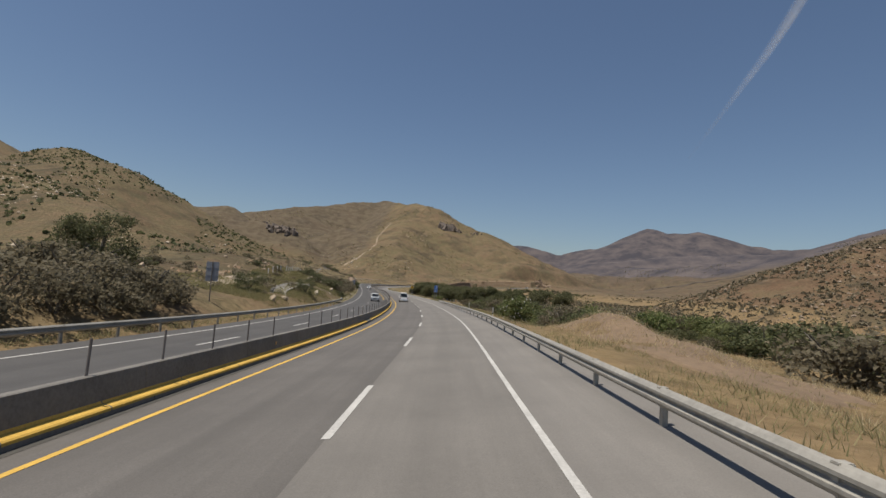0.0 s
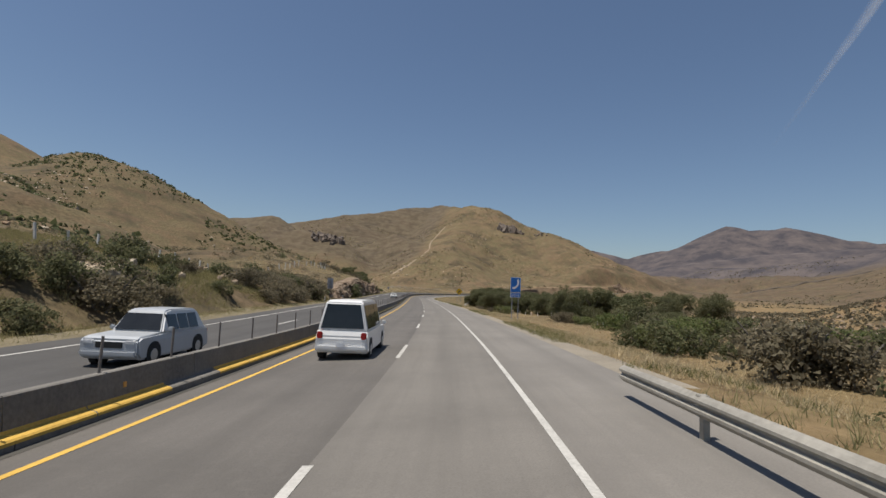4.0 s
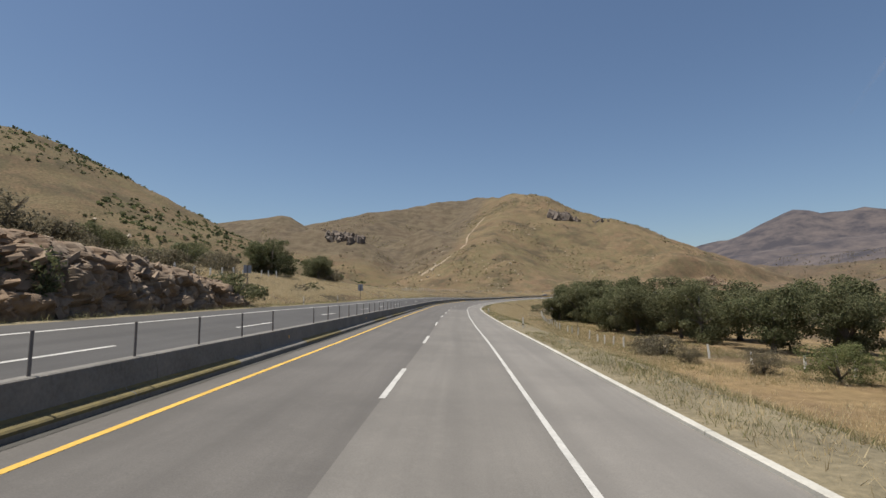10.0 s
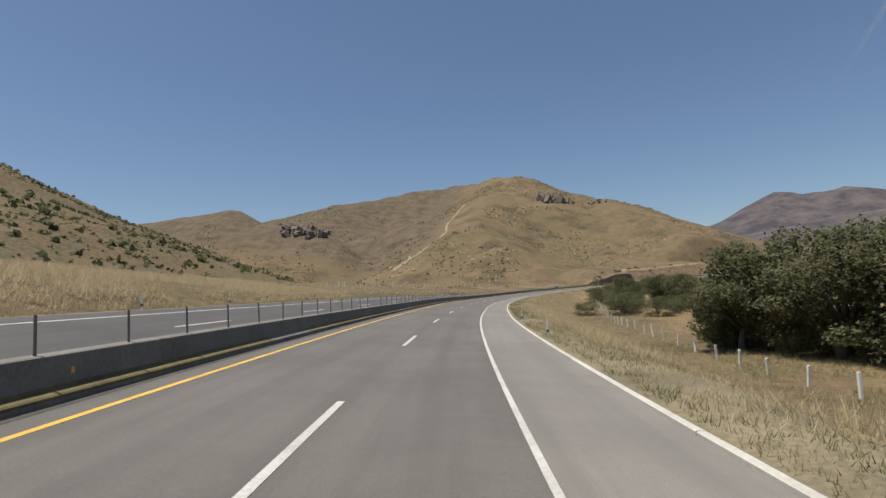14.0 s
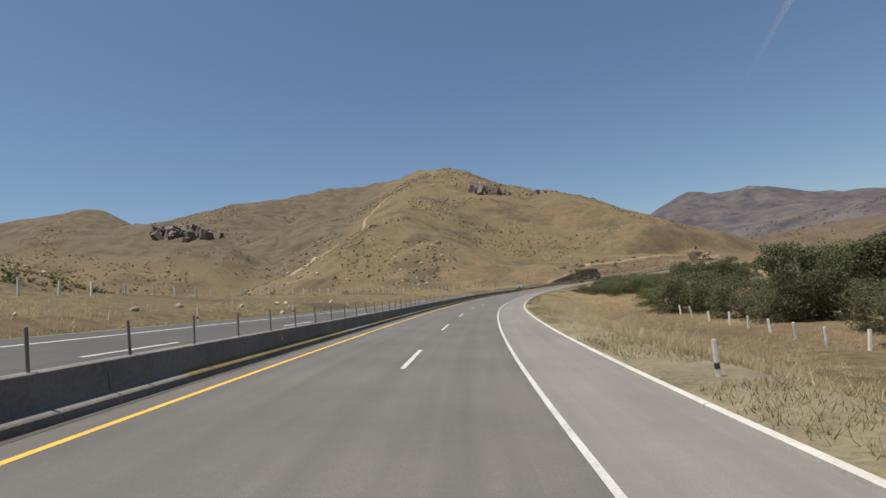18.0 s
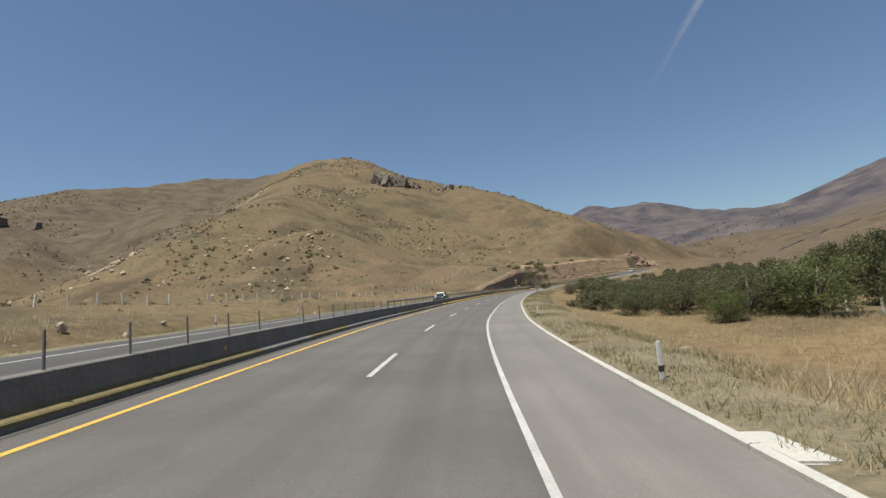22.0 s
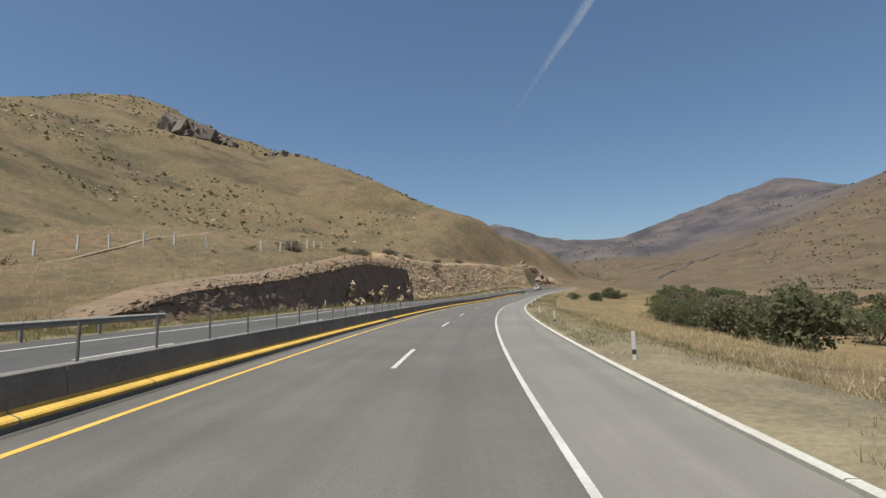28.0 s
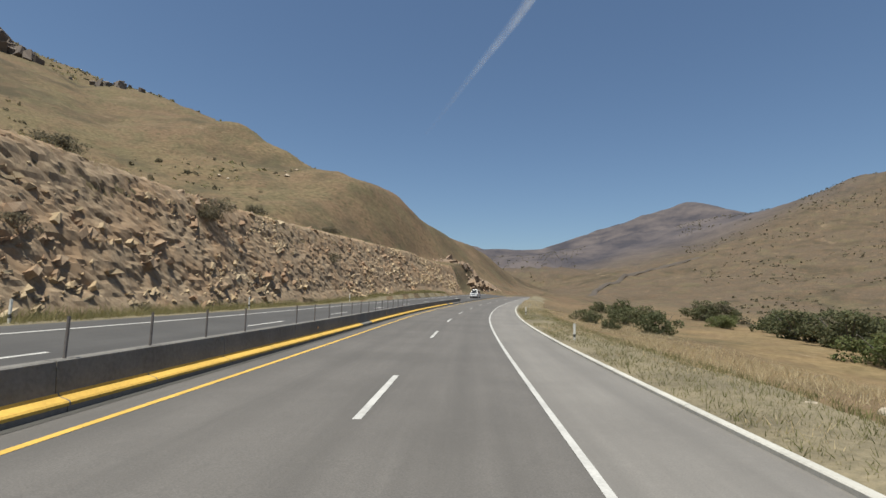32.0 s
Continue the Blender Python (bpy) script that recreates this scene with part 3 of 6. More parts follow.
# ---------- median barrier: posts, reflectors, painted toe ----------
M_REFLECT = rough_mat("amber_reflector", (0.5, 0.22, 0.03), (0.75, 0.4, 0.08), 20, 3, 0.4)
post_me = part("post", rod_bm([(0, 0, 0), (0, 0, 0.74)], [0.03, 0.028], 8), M_RUST, barrier).data
bpy.data.objects.remove(barrier.children[-1])
POSTS = [(-40, -25.0), (0, 83.3), (30, 164.5), (48, 214.3), (66, 263.4), (85, 315.3), (104, 364.9), (162, 510.6), (190, 578.6), (292, 826.5)]
for k in range(-34, 292):
    s = float(np.interp(k, [q[0] for q in POSTS], [q[1] for q in POSTS]))
    if (k * 7919) % 23 == 7:
        continue
    lean = Matrix.Rotation(radians(((k * 37) % 9 - 4) * 0.7), 4, "X")
    share("post", post_me, barrier, mat4(s, -7.1, 0.82) @ lean)
cap_me = part("reflector", box_bm(0.03, 0.10, 0.12, bevel=0.008), M_REFLECT, barrier).data
bpy.data.objects.remove(barrier.children[-1])
for k in range(46):
    share("reflector", cap_me, barrier, mat4(3 + 18 * k, -6.945, 0.5))
rnd = random.Random(4)
M_FADED = rough_mat("faded_yellow_paint", (0.07, 0.062, 0.042), (0.2, 0.158, 0.06), 5, 0.35, vary=0.6)
TOE = [(u + 0.2, w) for u, w in [(-6.897, 0.10), (-6.897, 0.153), (-6.928, 0.184), (-7.098, 0.239), (-7.122, 0.29), (-7.14, 0.29), (-7.14, 0.1)]]
for a, b, gap, mt in ((-20, 138, 0.05, M_YELLOW), (138, 618, 0.25, M_FADED), (618, 862, 0.04, M_YELLOW)):
    s = a
    while s < b:
        ln = rnd.uniform(2.2, 3.4) * (2 if mt is M_FADED else 1)
        if rnd.random() > gap:
            extrude_profile("painted_toe", TOE, s, min(s + ln - 0.04, b), mt, barrier, 1.5)
        s += ln
# dark strips along the gutters paint the shade at the barrier's feet
M_FOOTSHADE = rough_mat("barrier_foot_shade", (0.03, 0.028, 0.024), (0.075, 0.07, 0.06), 9, 1.0)
tagged(strip("gutter", -70, 860, [-6.71, -6.5], 0.006, M_FOOTSHADE), "dark gutter strip painted as shade at the barrier's foot", "gutter", kind="structure")
strip("gutter_far", -70, 860, [-7.7, -7.49], 0.006, M_FOOTSHADE, bpy.data.objects["gutter"])


# ---------- kerb beside the shoulder ----------
kerb = tagged(new("kerb"), "low pale concrete kerb along the shoulder", "kerb", kind="structure")
KP = [(4.22, -0.1), (4.22, 0.07), (4.25, 0.09), (4.38, 0.09), (4.40, 0.06), (4.40, -0.3)]
for k in range(128):
    s = 222 + 5.0 * k
    extrude_profile("kerb_stone", KP, s + 0.015, s + 4.985, M_CURB, kerb, 2.5)
M_GRAVEL = rough_mat("verge_gravel", (0.15, 0.128, 0.098), (0.28, 0.245, 0.19), 7, 0.4, 0.95, 0.8, 0.04)
verge = strip("verge", 112, 226, [4.3, 4.9, 5.6], -0.005, M_GRAVEL, ws=[0, -0.03, -0.12])
tagged(verge, "gravelly dirt verge beside the shoulder", "verge", kind="structure")
M_TURFSOIL = rough_mat("weedy_verge", (0.07, 0.063, 0.034), (0.25, 0.205, 0.125), 6.0, 0.35, 0.95, 0.9, 0.08, 0.0, 0.6)
tagged(ground_strip("verge", 226, 900, [4.4, 5.4, 6.6, 7.8, 8.6], [0.1, 0.16, 0.17, 0.14, -0.06], M_TURFSOIL, None, 1.5, 1.6, 3), "weedy green verge strip beside the kerb", "verge", kind="structure")
tagged(ground_strip("verge", 100, 900, [-15.9, -16.8, -17.8, -18.6], [0.06, 0.12, 0.12, -0.06], M_TURFSOIL, None, 1.5, 0.8, 7), "weedy green verge beside the opposite carriageway", "verge", kind="structure")
# a concrete spillway that leaves the kerb
for s, ln in ((356, 3.0), (552, 1.4)):
    ob = part("spillway", box_bm(3.4, ln, 0.22, (0, 0, 0), 0.03), M_CURB, None)
    ob.matrix_basis = mat4(s, 6.1, -0.05) @ Matrix.Rotation(radians(4), 4, "Y")
    tagged(ob, "concrete drainage spillway leaving the kerb", "spillway")


# ---------- guardrails ----------
def guardrail(name, s0, s1, u, face, label, drop=0.0):
    """A W-beam on posts; face +1 turns the beam to the right, -1 to the left."""
    rail = tagged(new(name), label, "guardrail", "guardrails")
    w = [(0.0, 0.42), (0.04, 0.46), (0.085, 0.50), (0.085, 0.54), (0.03, 0.575), (0.03, 0.60), (0.085, 0.635), (0.085, 0.675), (0.04, 0.715), (0.0, 0.74)]
    w = [(a, h - drop) for a, h in w]
    prof = [(u + face * a, h) for a, h in w] + [(u + face * (a - 0.008), h) for a, h in w[::-1]]
    s = s0
    while s < s1 - 0.5:
        e = min(s + 3.81, s1)
        extrude_profile("beam", prof, s, e + 0.02, M_RAIL, rail, 1.3)
        s = e
    first = None
    s = s0 + 0.6
    while s < s1:
        if first is None:
            first = part("post", box_bm(0.09, 0.14, 1.5, (0, 0, -0.02 - drop), 0.01), M_RAIL, rail)
            first.matrix_basis = mat4(s, u - face * 0.06)
            blk = part("spacer", box_bm(0.09, 0.12, 0.3, (face * 0.03, 0, 0.58 - drop), 0.01), M_RAIL, rail)
            blk.matrix_basis = mat4(s, u - face * 0.03)
        else:
            share("post", first.data, rail, mat4(s, u - face * 0.06))
            share("spacer", blk.data, rail, mat4(s, u - face * 0.03))
        s += 3.81
    return rail


M_RAIL = rough_mat("weathered_guardrail", (0.2, 0.19, 0.165), (0.4, 0.375, 0.325), 9, 0.6, 0.6, 0.05, 0.002, 0.25)
guardrail("guardrail", -34, 111, 3.42, -1, "weathered grey steel guardrail on posts beside the shoulder", 0.11)
guardrail("guardrail", -40, 101, -16.1, 1, "weathered grey steel guardrail beyond the opposite carriageway")
guardrail("guardrail", 622, 707, -16.1, 1, "weathered grey steel guardrail beyond the opposite carriageway")


# ---------- fences, delineators, signs ----------
def fence(name, line, spacing, label, tilt_seed):
    """Whitewashed concrete posts along a line of (station, offset)."""
    ob = tagged(new(name), label, "fence", "wire fences")
    r = random.Random(tilt_seed)
    me = part("post", box_bm(0.17, 0.17, 1.75, (0, 0, 0.62), 0.02), M_POST, ob).data
    bpy.data.objects.remove(ob.children[0])
    ss = np.array([p[0] for p in line], float)
    uu = np.array([p[1] for p in line], float)
    s = ss[0]
    while s < ss[-1]:
        if r.random() > 0.06:
            m = stand(s, float(np.interp(s, ss, uu)), 0.1)
            m = m @ Matrix.Rotation(radians(r.gauss(0, 3)), 4, "X") @ Matrix.Rotation(radians(r.gauss(0, 3)), 4, "Y") @ Matrix.Scale(r.uniform(0.85, 1.1), 4, (0, 0, 1))
            share("post", me, ob, m)
        s += spacing * r.uniform(0.85, 1.15)
    return ob


fence("fence", [(200, 36), (235, 38), (262, 40), (300, 30), (318, 21.5), (360, 21), (400, 21.5), (440, 22), (500, 25), (525, 24), (548, 29), (600, 33)], 4.6, "row of whitewashed concrete fence posts in dry grass", 1)
fence("fence", [(112, -33), (128, -32.5), (198, -33), (222, -32), (250, -30), (262, -34), (285, -33), (318, -32), (345, -33)], 3.6, "row of pale fence posts above the rock cut", 2)
fence("fence", [(455, -33), (500, -38), (535, -41), (580, -42), (640, -44), (690, -46)], 4.2, "row of whitewashed fence posts across the dry field", 3)
fence("fence", [(692, -40), (706, -40), (715, -38.5), (724, -36), (732, -33.5), (737, -29), (745, -26.5), (760, -27)], 2.9, "row of pale fence posts climbing over the cut", 4)

M_BLACK = rough_mat("black_band", (0.02, 0.02, 0.02), (0.05, 0.05, 0.05), 20, 3, 0.6)
DEL = thing("delineator", stand(233.7, 5.0, 0.05), "white roadside marker post with a dark band", "marker post", "marker posts")
part("stake", box_bm(0.11, 0.07, 1.05, (0, 0, 0.52), 0.02), M_POST, DEL)
part("band", box_bm(0.114, 0.074, 0.16, (0, 0, 0.42), 0.01), M_BLACK, DEL, "dark band")
for s, u in ((55, 5.6), (79, 5.6), (297.5, 5.6), (341.2, 5.0), (381.8, 5.0), (397, 4.9), (436.8, 5.2), (450.1, 5.6), (464.8, 5.8), (519.5, 4.9), (557, 5.0), (582.4, 5.0), (668.4, 6.6), (682, 5.1), (697.2, 5.2), (714, 5.1), (724, 5.0), (742, 5.1), (769.6, 5.4), (798.5, 5.4), (830, 5.3)):
    copy_thing(DEL, stand(s, u, 0.05, radians((s * 7) % 20 - 10)))
for s in (104, 131, 177, 194.5, 230, 245.5, 265, 307.5, 323, 364.5, 380, 389.8, 405.6, 432, 462, 482, 496.5, 512, 545, 578.5, 592, 733.5, 757, 774, 789.5, 809, 835):
    copy_thing(DEL, stand(s, -16.6, 0.05, radians((s * 5) % 16 - 8)))

M_BLUE = rough_mat("blue_sign_paint", (0.01, 0.11, 0.42), (0.015, 0.16, 0.55), 6, 1.5, 0.45, 0.05, 0.001)
M_SIGNWHITE = rough_mat("white_sign_paint", (0.7, 0.7, 0.7), (0.85, 0.85, 0.85), 8, 2, 0.5, 0.05, 0.001)
M_SIGNYELLOW = rough_mat("yellow_sign_paint", (0.62, 0.36, 0.01), (0.8, 0.5, 0.02), 6, 1.5, 0.45, 0.05, 0.001)
M_SIGNBLACK = rough_mat("black_sign_paint", (0.012, 0.012, 0.012), (0.03, 0.03, 0.03), 8, 2, 0.5, 0.05, 0.001)
M_SIGNBACK = rough_mat("bare_sign_back", (0.24, 0.25, 0.28), (0.36, 0.37, 0.4), 6, 1.0, 0.5, 0.05, 0.001, 0.4)


def plate_bm(outline, thick):
    """A flat plate from an outline in x and z, thick along y."""
    bm = bmesh.new()
    a = [bm.verts.new((x, -thick / 2, z)) for x, z in outline]
    b = [bm.verts.new((x, thick / 2, z)) for x, z in outline]
    bm.faces.new(a)
    bm.faces.new(b[::-1])
    n = len(a)
    for i in range(n):
        bm.faces.new((a[(i + 1) % n], a[i], b[i], b[(i + 1) % n]))
    return bm


def rounded(w, h, r, cx=0.0, cz=0.0):
    out = []
    for sx, sz, a0 in ((1, 1, 0), (-1, 1, 90), (-1, -1, 180), (1, -1, 270)):
        for k in range(4):
            a = radians(a0 + 30 * k)
            out.append((cx + sx * (w / 2 - r) + r * math.cos(a), cz + sz * (h / 2 - r) + r * math.sin(a)))
    return out[::-1]


def words(text, size, mat, parent, at):
    """Flat lettering facing the traffic."""
    cu = bpy.data.curves.new("lettering", "FONT")
    cu.body, cu.size, cu.align_x, cu.align_y, cu.extrude = text, size, "CENTER", "CENTER", 0.003
    tmp = new("lettering", cu)
    me = bpy.data.meshes.new_from_object(tmp.evaluated_get(bpy.context.evaluated_depsgraph_get()))
    bpy.data.objects.remove(tmp)
    me.materials.clear()
    me.materials.append(mat)
    ob = new("lettering", me)
    ob.parent = parent
    ob.matrix_basis = Matrix.Translation(at) @ Matrix.Rotation(radians(90), 4, "X")
    return ob


def emergency_phone_sign(s, u):
    t = thing("road_sign", stand(s, u, 0.1, radians(4)), "blue emergency telephone sign on two grey posts", "road sign", "road signs")
    for x in (-0.3, 0.3):
        part("post", box_bm(0.07, 0.07, 3.0, (x, 0.06, 1.5), 0.01), M_SIGNBACK, t)
    part("panel", plate_bm(rounded(0.98, 1.42, 0.07, 0, 3.55), 0.012), M_SIGNWHITE, t, "blue panel with a white rim")
    face = part("panel_face", plate_bm(rounded(0.92, 1.36, 0.06, 0, 3.55), 0.012), M_BLUE, t)
    face.location = (0, -0.006, 0)
    arc = [(0.25 * math.cos(radians(a)) - 0.1, 0.42 * math.sin(radians(a)) + 3.62) for a in range(-75, 80, 15)]
    bm = rod_bm([(x * 0.9, 0, z) for x, z in arc], [0.075] * len(arc), 8)
    for x, z, an in ((0.02, 4.02, 60), (0.02, 3.2, -60)):
        box_bm(0.2, 0.14, 0.24, (x - 0.06, 0, z), 0.05, bm, Matrix.Rotation(radians(an - 90), 4, "Y"))
    bmesh.ops.transform(bm, matrix=Matrix.Translation((0, -0.016, 0)) @ Matrix.Diagonal((1, 0.06, 1, 1)), verts=bm.verts)
    bmesh.ops.transform(bm, matrix=Matrix.Translation((0, 0, 3.6)) @ Matrix.Rotation(radians(30), 4, "Y") @ Matrix.Translation((0.05, 0, -3.6)), verts=bm.verts)
    part("handset", bm, M_SIGNWHITE, t, "white handset symbol")
    low = part("lower_panel", plate_bm(rounded(0.98, 0.44, 0.05, 0, 2.58), 0.012), M_SIGNWHITE, t)
    lf = part("lower_face", plate_bm(rounded(0.92, 0.38, 0.045, 0, 2.58), 0.012), M_BLUE, low)
    lf.location = (0, -0.006, 0)
    words("S.O.S.", 0.34, M_SIGNWHITE, low, (0, -0.018, 2.58))
    return t


def curve_sign(s, u):
    t = thing("road_sign", stand(s, u, 0.1, radians(3)), "yellow diamond warning sign for a bend on two posts", "road sign", "road signs")
    for x in (-0.33, 0.33):
        part("post", box_bm(0.07, 0.07, 3.2, (x, 0.06, 1.5), 0.01), M_SIGNBACK, t)
    dia = lambda r, c: [(0, c + r), (r, c), (0, c - r), (-r, c)]
    part("panel", plate_bm(dia(0.74, 3.15)[::-1], 0.012), M_SIGNBLACK, t, "black rim")
    f = part("panel_face", plate_bm(dia(0.70, 3.15)[::-1], 0.012), M_SIGNYELLOW, t, "yellow panel")
    f.location = (0, -0.006, 0)
    arrow = [(x * 1.15, (z - 3.3) * 1.1 + 3.2) for x, z in ((-0.17, 2.9), (-0.17, 3.28), (-0.06, 3.42), (0.07, 3.42), (0.07, 3.56), (0.33, 3.33), (0.07, 3.1), (0.07, 3.24), (0.02, 3.24), (0.0, 3.2), (0.0, 2.9))]
    a = part("arrow", plate_bm(arrow, 0.006), M_SIGNBLACK, t, "black bent arrow")
    a.location = (0, -0.016, 0)
    return t


def sign_back(s, u, w, h, foot, turn=0.0, posts=1):
    t = thing("road_sign", stand(s, u, 0.1, radians(turn)), "grey bare back of a road sign on a dark post", "road sign", "road signs")
    for i in range(posts):
        x = 0 if posts == 1 else (-0.3, 0.3)[i]
        part("post", box_bm(0.08, 0.08, foot + h, (x, -0.05, (foot + h) / 2), 0.01), M_RUST, t)
    p = part("panel", plate_bm(rounded(w, h, 0.05, 0, foot + h / 2), 0.015), M_SIGNBACK, t)
    part("stiffener", box_bm(w * 0.9, 0.03, 0.05, (0, -0.02, foot + h * 0.3)), M_SIGNBACK, p)
    part("stiffener", box_bm(w * 0.9, 0.03, 0.05, (0, -0.02, foot + h * 0.7)), M_SIGNBACK, p)
    return t


emergency_phone_sign(148.7, 6.8)
curve_sign(207, 5.4)
sign_back(45.5, -20.5, 1.1, 1.7, 1.8)
sign_back(186.5, -17.6, 0.95, 1.75, 2.2)
sign_back(303.5, -21.2, 0.75, 0.8, 2.3, 30)
sign_back(340.5, -17.0, 0.8, 1.1, 1.9, 10)
for s, u, h in ((359.3, -17.0, 2.0), (360.5, 24.0, 2.2)):
    t = thing("signpost", stand(s, u, 0.1), "bare dark post standing in dry grass", "post")
    part("shaft", rod_bm([(0, 0, 0), (0, 0, h)], [0.06, 0.05], 8), M_RUST, t)


# ---------- plants ----------
def leaf_material(name, dark, light, dry):
    m, nt, b = material(name, 0.75)
    geo = nt.nodes.new("ShaderNodeNewGeometry")
    info = nt.nodes.new("ShaderNodeObjectInfo")
    c = ramp(nt, geo.outputs["Random Per Island"], [(0.0, dark), (0.7, light), (1.0, dry)])
    c2 = mix(nt, ramp(nt, info.outputs["Random"], [(0.0, (0.0, 0.0, 0.0)), (1.0, (0.35, 0.35, 0.35))]), c, dry)
    nt.links.new(c2, b.inputs["Base Color"])
    b.inputs["Specular IOR Level"].default_value = 0.2
    thin = nt.nodes.new("ShaderNodeBsdfTranslucent")
    nt.links.new(c2, thin.inputs["Color"])
    both = nt.nodes.new("ShaderNodeMixShader")
    both.inputs[0].default_value = 0.45
    nt.links.new(b.outputs[0], both.inputs[1])
    nt.links.new(thin.outputs[0], both.inputs[2])
    nt.links.new(both.outputs[0], nt.nodes["Material Output"].inputs["Surface"])
    return m


M_OAK = leaf_material("oak_leaves", (0.066, 0.077, 0.038), (0.128, 0.14, 0.066), (0.175, 0.16, 0.09))
M_SCRUB = leaf_material("grey_scrub", (0.09, 0.08, 0.052), (0.175, 0.155, 0.1), (0.24, 0.2, 0.135))
M_FARSCRUB = leaf_material("pale_scrub", (0.11, 0.1, 0.06), (0.18, 0.16, 0.1), (0.24, 0.2, 0.13))
M_GREEN = leaf_material("fresh_leaves", (0.075, 0.1, 0.034), (0.15, 0.185, 0.065), (0.21, 0.195, 0.095))
M_SPARSE = leaf_material("sycamore_leaves", (0.05, 0.065, 0.025), (0.12, 0.135, 0.055), (0.20, 0.16, 0.08))
M_STRAW = leaf_material("straw_grass", (0.36, 0.275, 0.15), (0.55, 0.445, 0.265), (0.64, 0.54, 0.36))
M_TURF = leaf_material("green_grass", (0.17, 0.17, 0.075), (0.3, 0.275, 0.135), (0.42, 0.35, 0.2))
M_BANKGRASS = leaf_material("bank_grass_blades", (0.125, 0.13, 0.05), (0.22, 0.21, 0.09), (0.34, 0.285, 0.15))
M_BARK = rough_mat("grey_bark", (0.07, 0.058, 0.045), (0.17, 0.15, 0.125), 14, 2, 0.9, 0.8, 0.02)
M_PALEBARK = rough_mat("pale_bark", (0.26, 0.23, 0.19), (0.5, 0.46, 0.4), 9, 1.5, 0.85, 0.6, 0.015)


def leaf_quads(rng, centres, radii, n, size, flat=0.35):
    """n leaf clumps as small bent quads, thick near the skin of the given blobs."""
    centres, radii = np.array(centres, float), np.array(radii, float)
    wt = radii[:, 0] * radii[:, 1]
    k = rng.choice(len(centres), n, p=wt / wt.sum())
    d = rng.normal(size=(n, 3))
    d /= np.linalg.norm(d, axis=1)[:, None]
    r = rng.uniform(0.35, 1.0, n) ** 0.45 * (1 + 0.16 * rng.normal(size=n))
    p = centres[k] + d * r[:, None] * radii[k]
    a = rng.normal(size=(n, 3))
    a[:, 2] *= flat
    a /= np.linalg.norm(a, axis=1)[:, None]
    b = np.cross(a, d + 0.6 * rng.normal(size=(n, 3)))
    b /= np.linalg.norm(b, axis=1)[:, None] + 1e-9
    sz = size * rng.uniform(0.55, 1.35, n)[:, None]
    v = np.stack([p - a * sz - b * sz * 0.6, p + a * sz * 0.9 - b * sz * 0.75, p + b * sz * 1.1], 1).reshape(-1, 3)
    f = np.arange(3 * n).reshape(-1, 3)
    return v, f.tolist()


def quad_object(name, v, f, mat, parent):
    me = bpy.data.meshes.new(name)
    me.vertices.add(len(v))
    me.vertices.foreach_set("co", np.asarray(v, np.float32).ravel())
    fl = np.asarray(f, np.int32)
    me.loops.add(fl.size)
    me.loops.foreach_set("vertex_index", fl.ravel())
    me.polygons.add(len(fl))
    me.polygons.foreach_set("loop_start", np.arange(0, fl.size, fl.shape[1], dtype=np.int32))
    me.polygons.foreach_set("use_smooth", [False] * len(fl))
    me.update()
    me.validate()
    me.materials.append(mat)
    ob = new(name, me)
    ob.parent = parent
    return ob


def make_tree(seed, height, spread, leaves, size, leaf, bark, name, label, low=0.32, blobs=26, group="trees of the valley", skirt=0.1, girth=0.035, clump=1.0):
    """A tree of unit pose: bent trunk, limbs, and a crown of many clumps."""
    rng, r = np.random.default_rng(seed), random.Random(seed)
    t = thing(name, Matrix(), label, "tree", group)
    fork = height * low
    tr = [(0, 0, -0.3), (r.uniform(-0.1, 0.1), r.uniform(-0.1, 0.1), fork * 0.5), (r.uniform(-0.3, 0.3), r.uniform(-0.3, 0.3), fork), (r.uniform(-0.5, 0.5), r.uniform(-0.5, 0.5), height * 0.75)]
    base = girth * height
    part("trunk", rod_bm(tr, [base * 1.3, base, base * 0.8, base * 0.2], 8), bark, t, smooth_shade=True)
    cs, rs = [], []
    for k in range(6):
        a = k * 1.05 + r.uniform(-0.3, 0.3)
        ln = spread * r.uniform(0.55, 0.9)
        top = height * r.uniform(0.4, 0.8)
        end = (math.cos(a) * ln, math.sin(a) * ln, top)
        mid = (end[0] * 0.5 + r.uniform(-0.3, 0.3), end[1] * 0.5 + r.uniform(-0.3, 0.3), fork + (top - fork) * 0.65)
        part("limb", rod_bm([tr[2], mid, end], [base * 0.55, base * 0.35, base * 0.08], 6), bark, t, smooth_shade=True)
        cs.append(end)
        rs.append((spread * 0.38 * clump, spread * 0.38 * clump, height * 0.17 * clump))
    for k in range(blobs):
        a, q = r.uniform(0, 6.28), math.sqrt(r.random())
        z = height * r.uniform(skirt, 0.95) * (1.0 - 0.22 * q * q)
        cs.append((math.cos(a) * q * spread * 0.85, math.sin(a) * q * spread * 0.85, z))
        w = spread * r.uniform(0.2, 0.4) * clump
        rs.append((w, w, height * r.uniform(0.07, 0.15) * clump))
    quad_object("crown", *leaf_quads(rng, cs, rs, leaves, size), leaf, t)
    return t


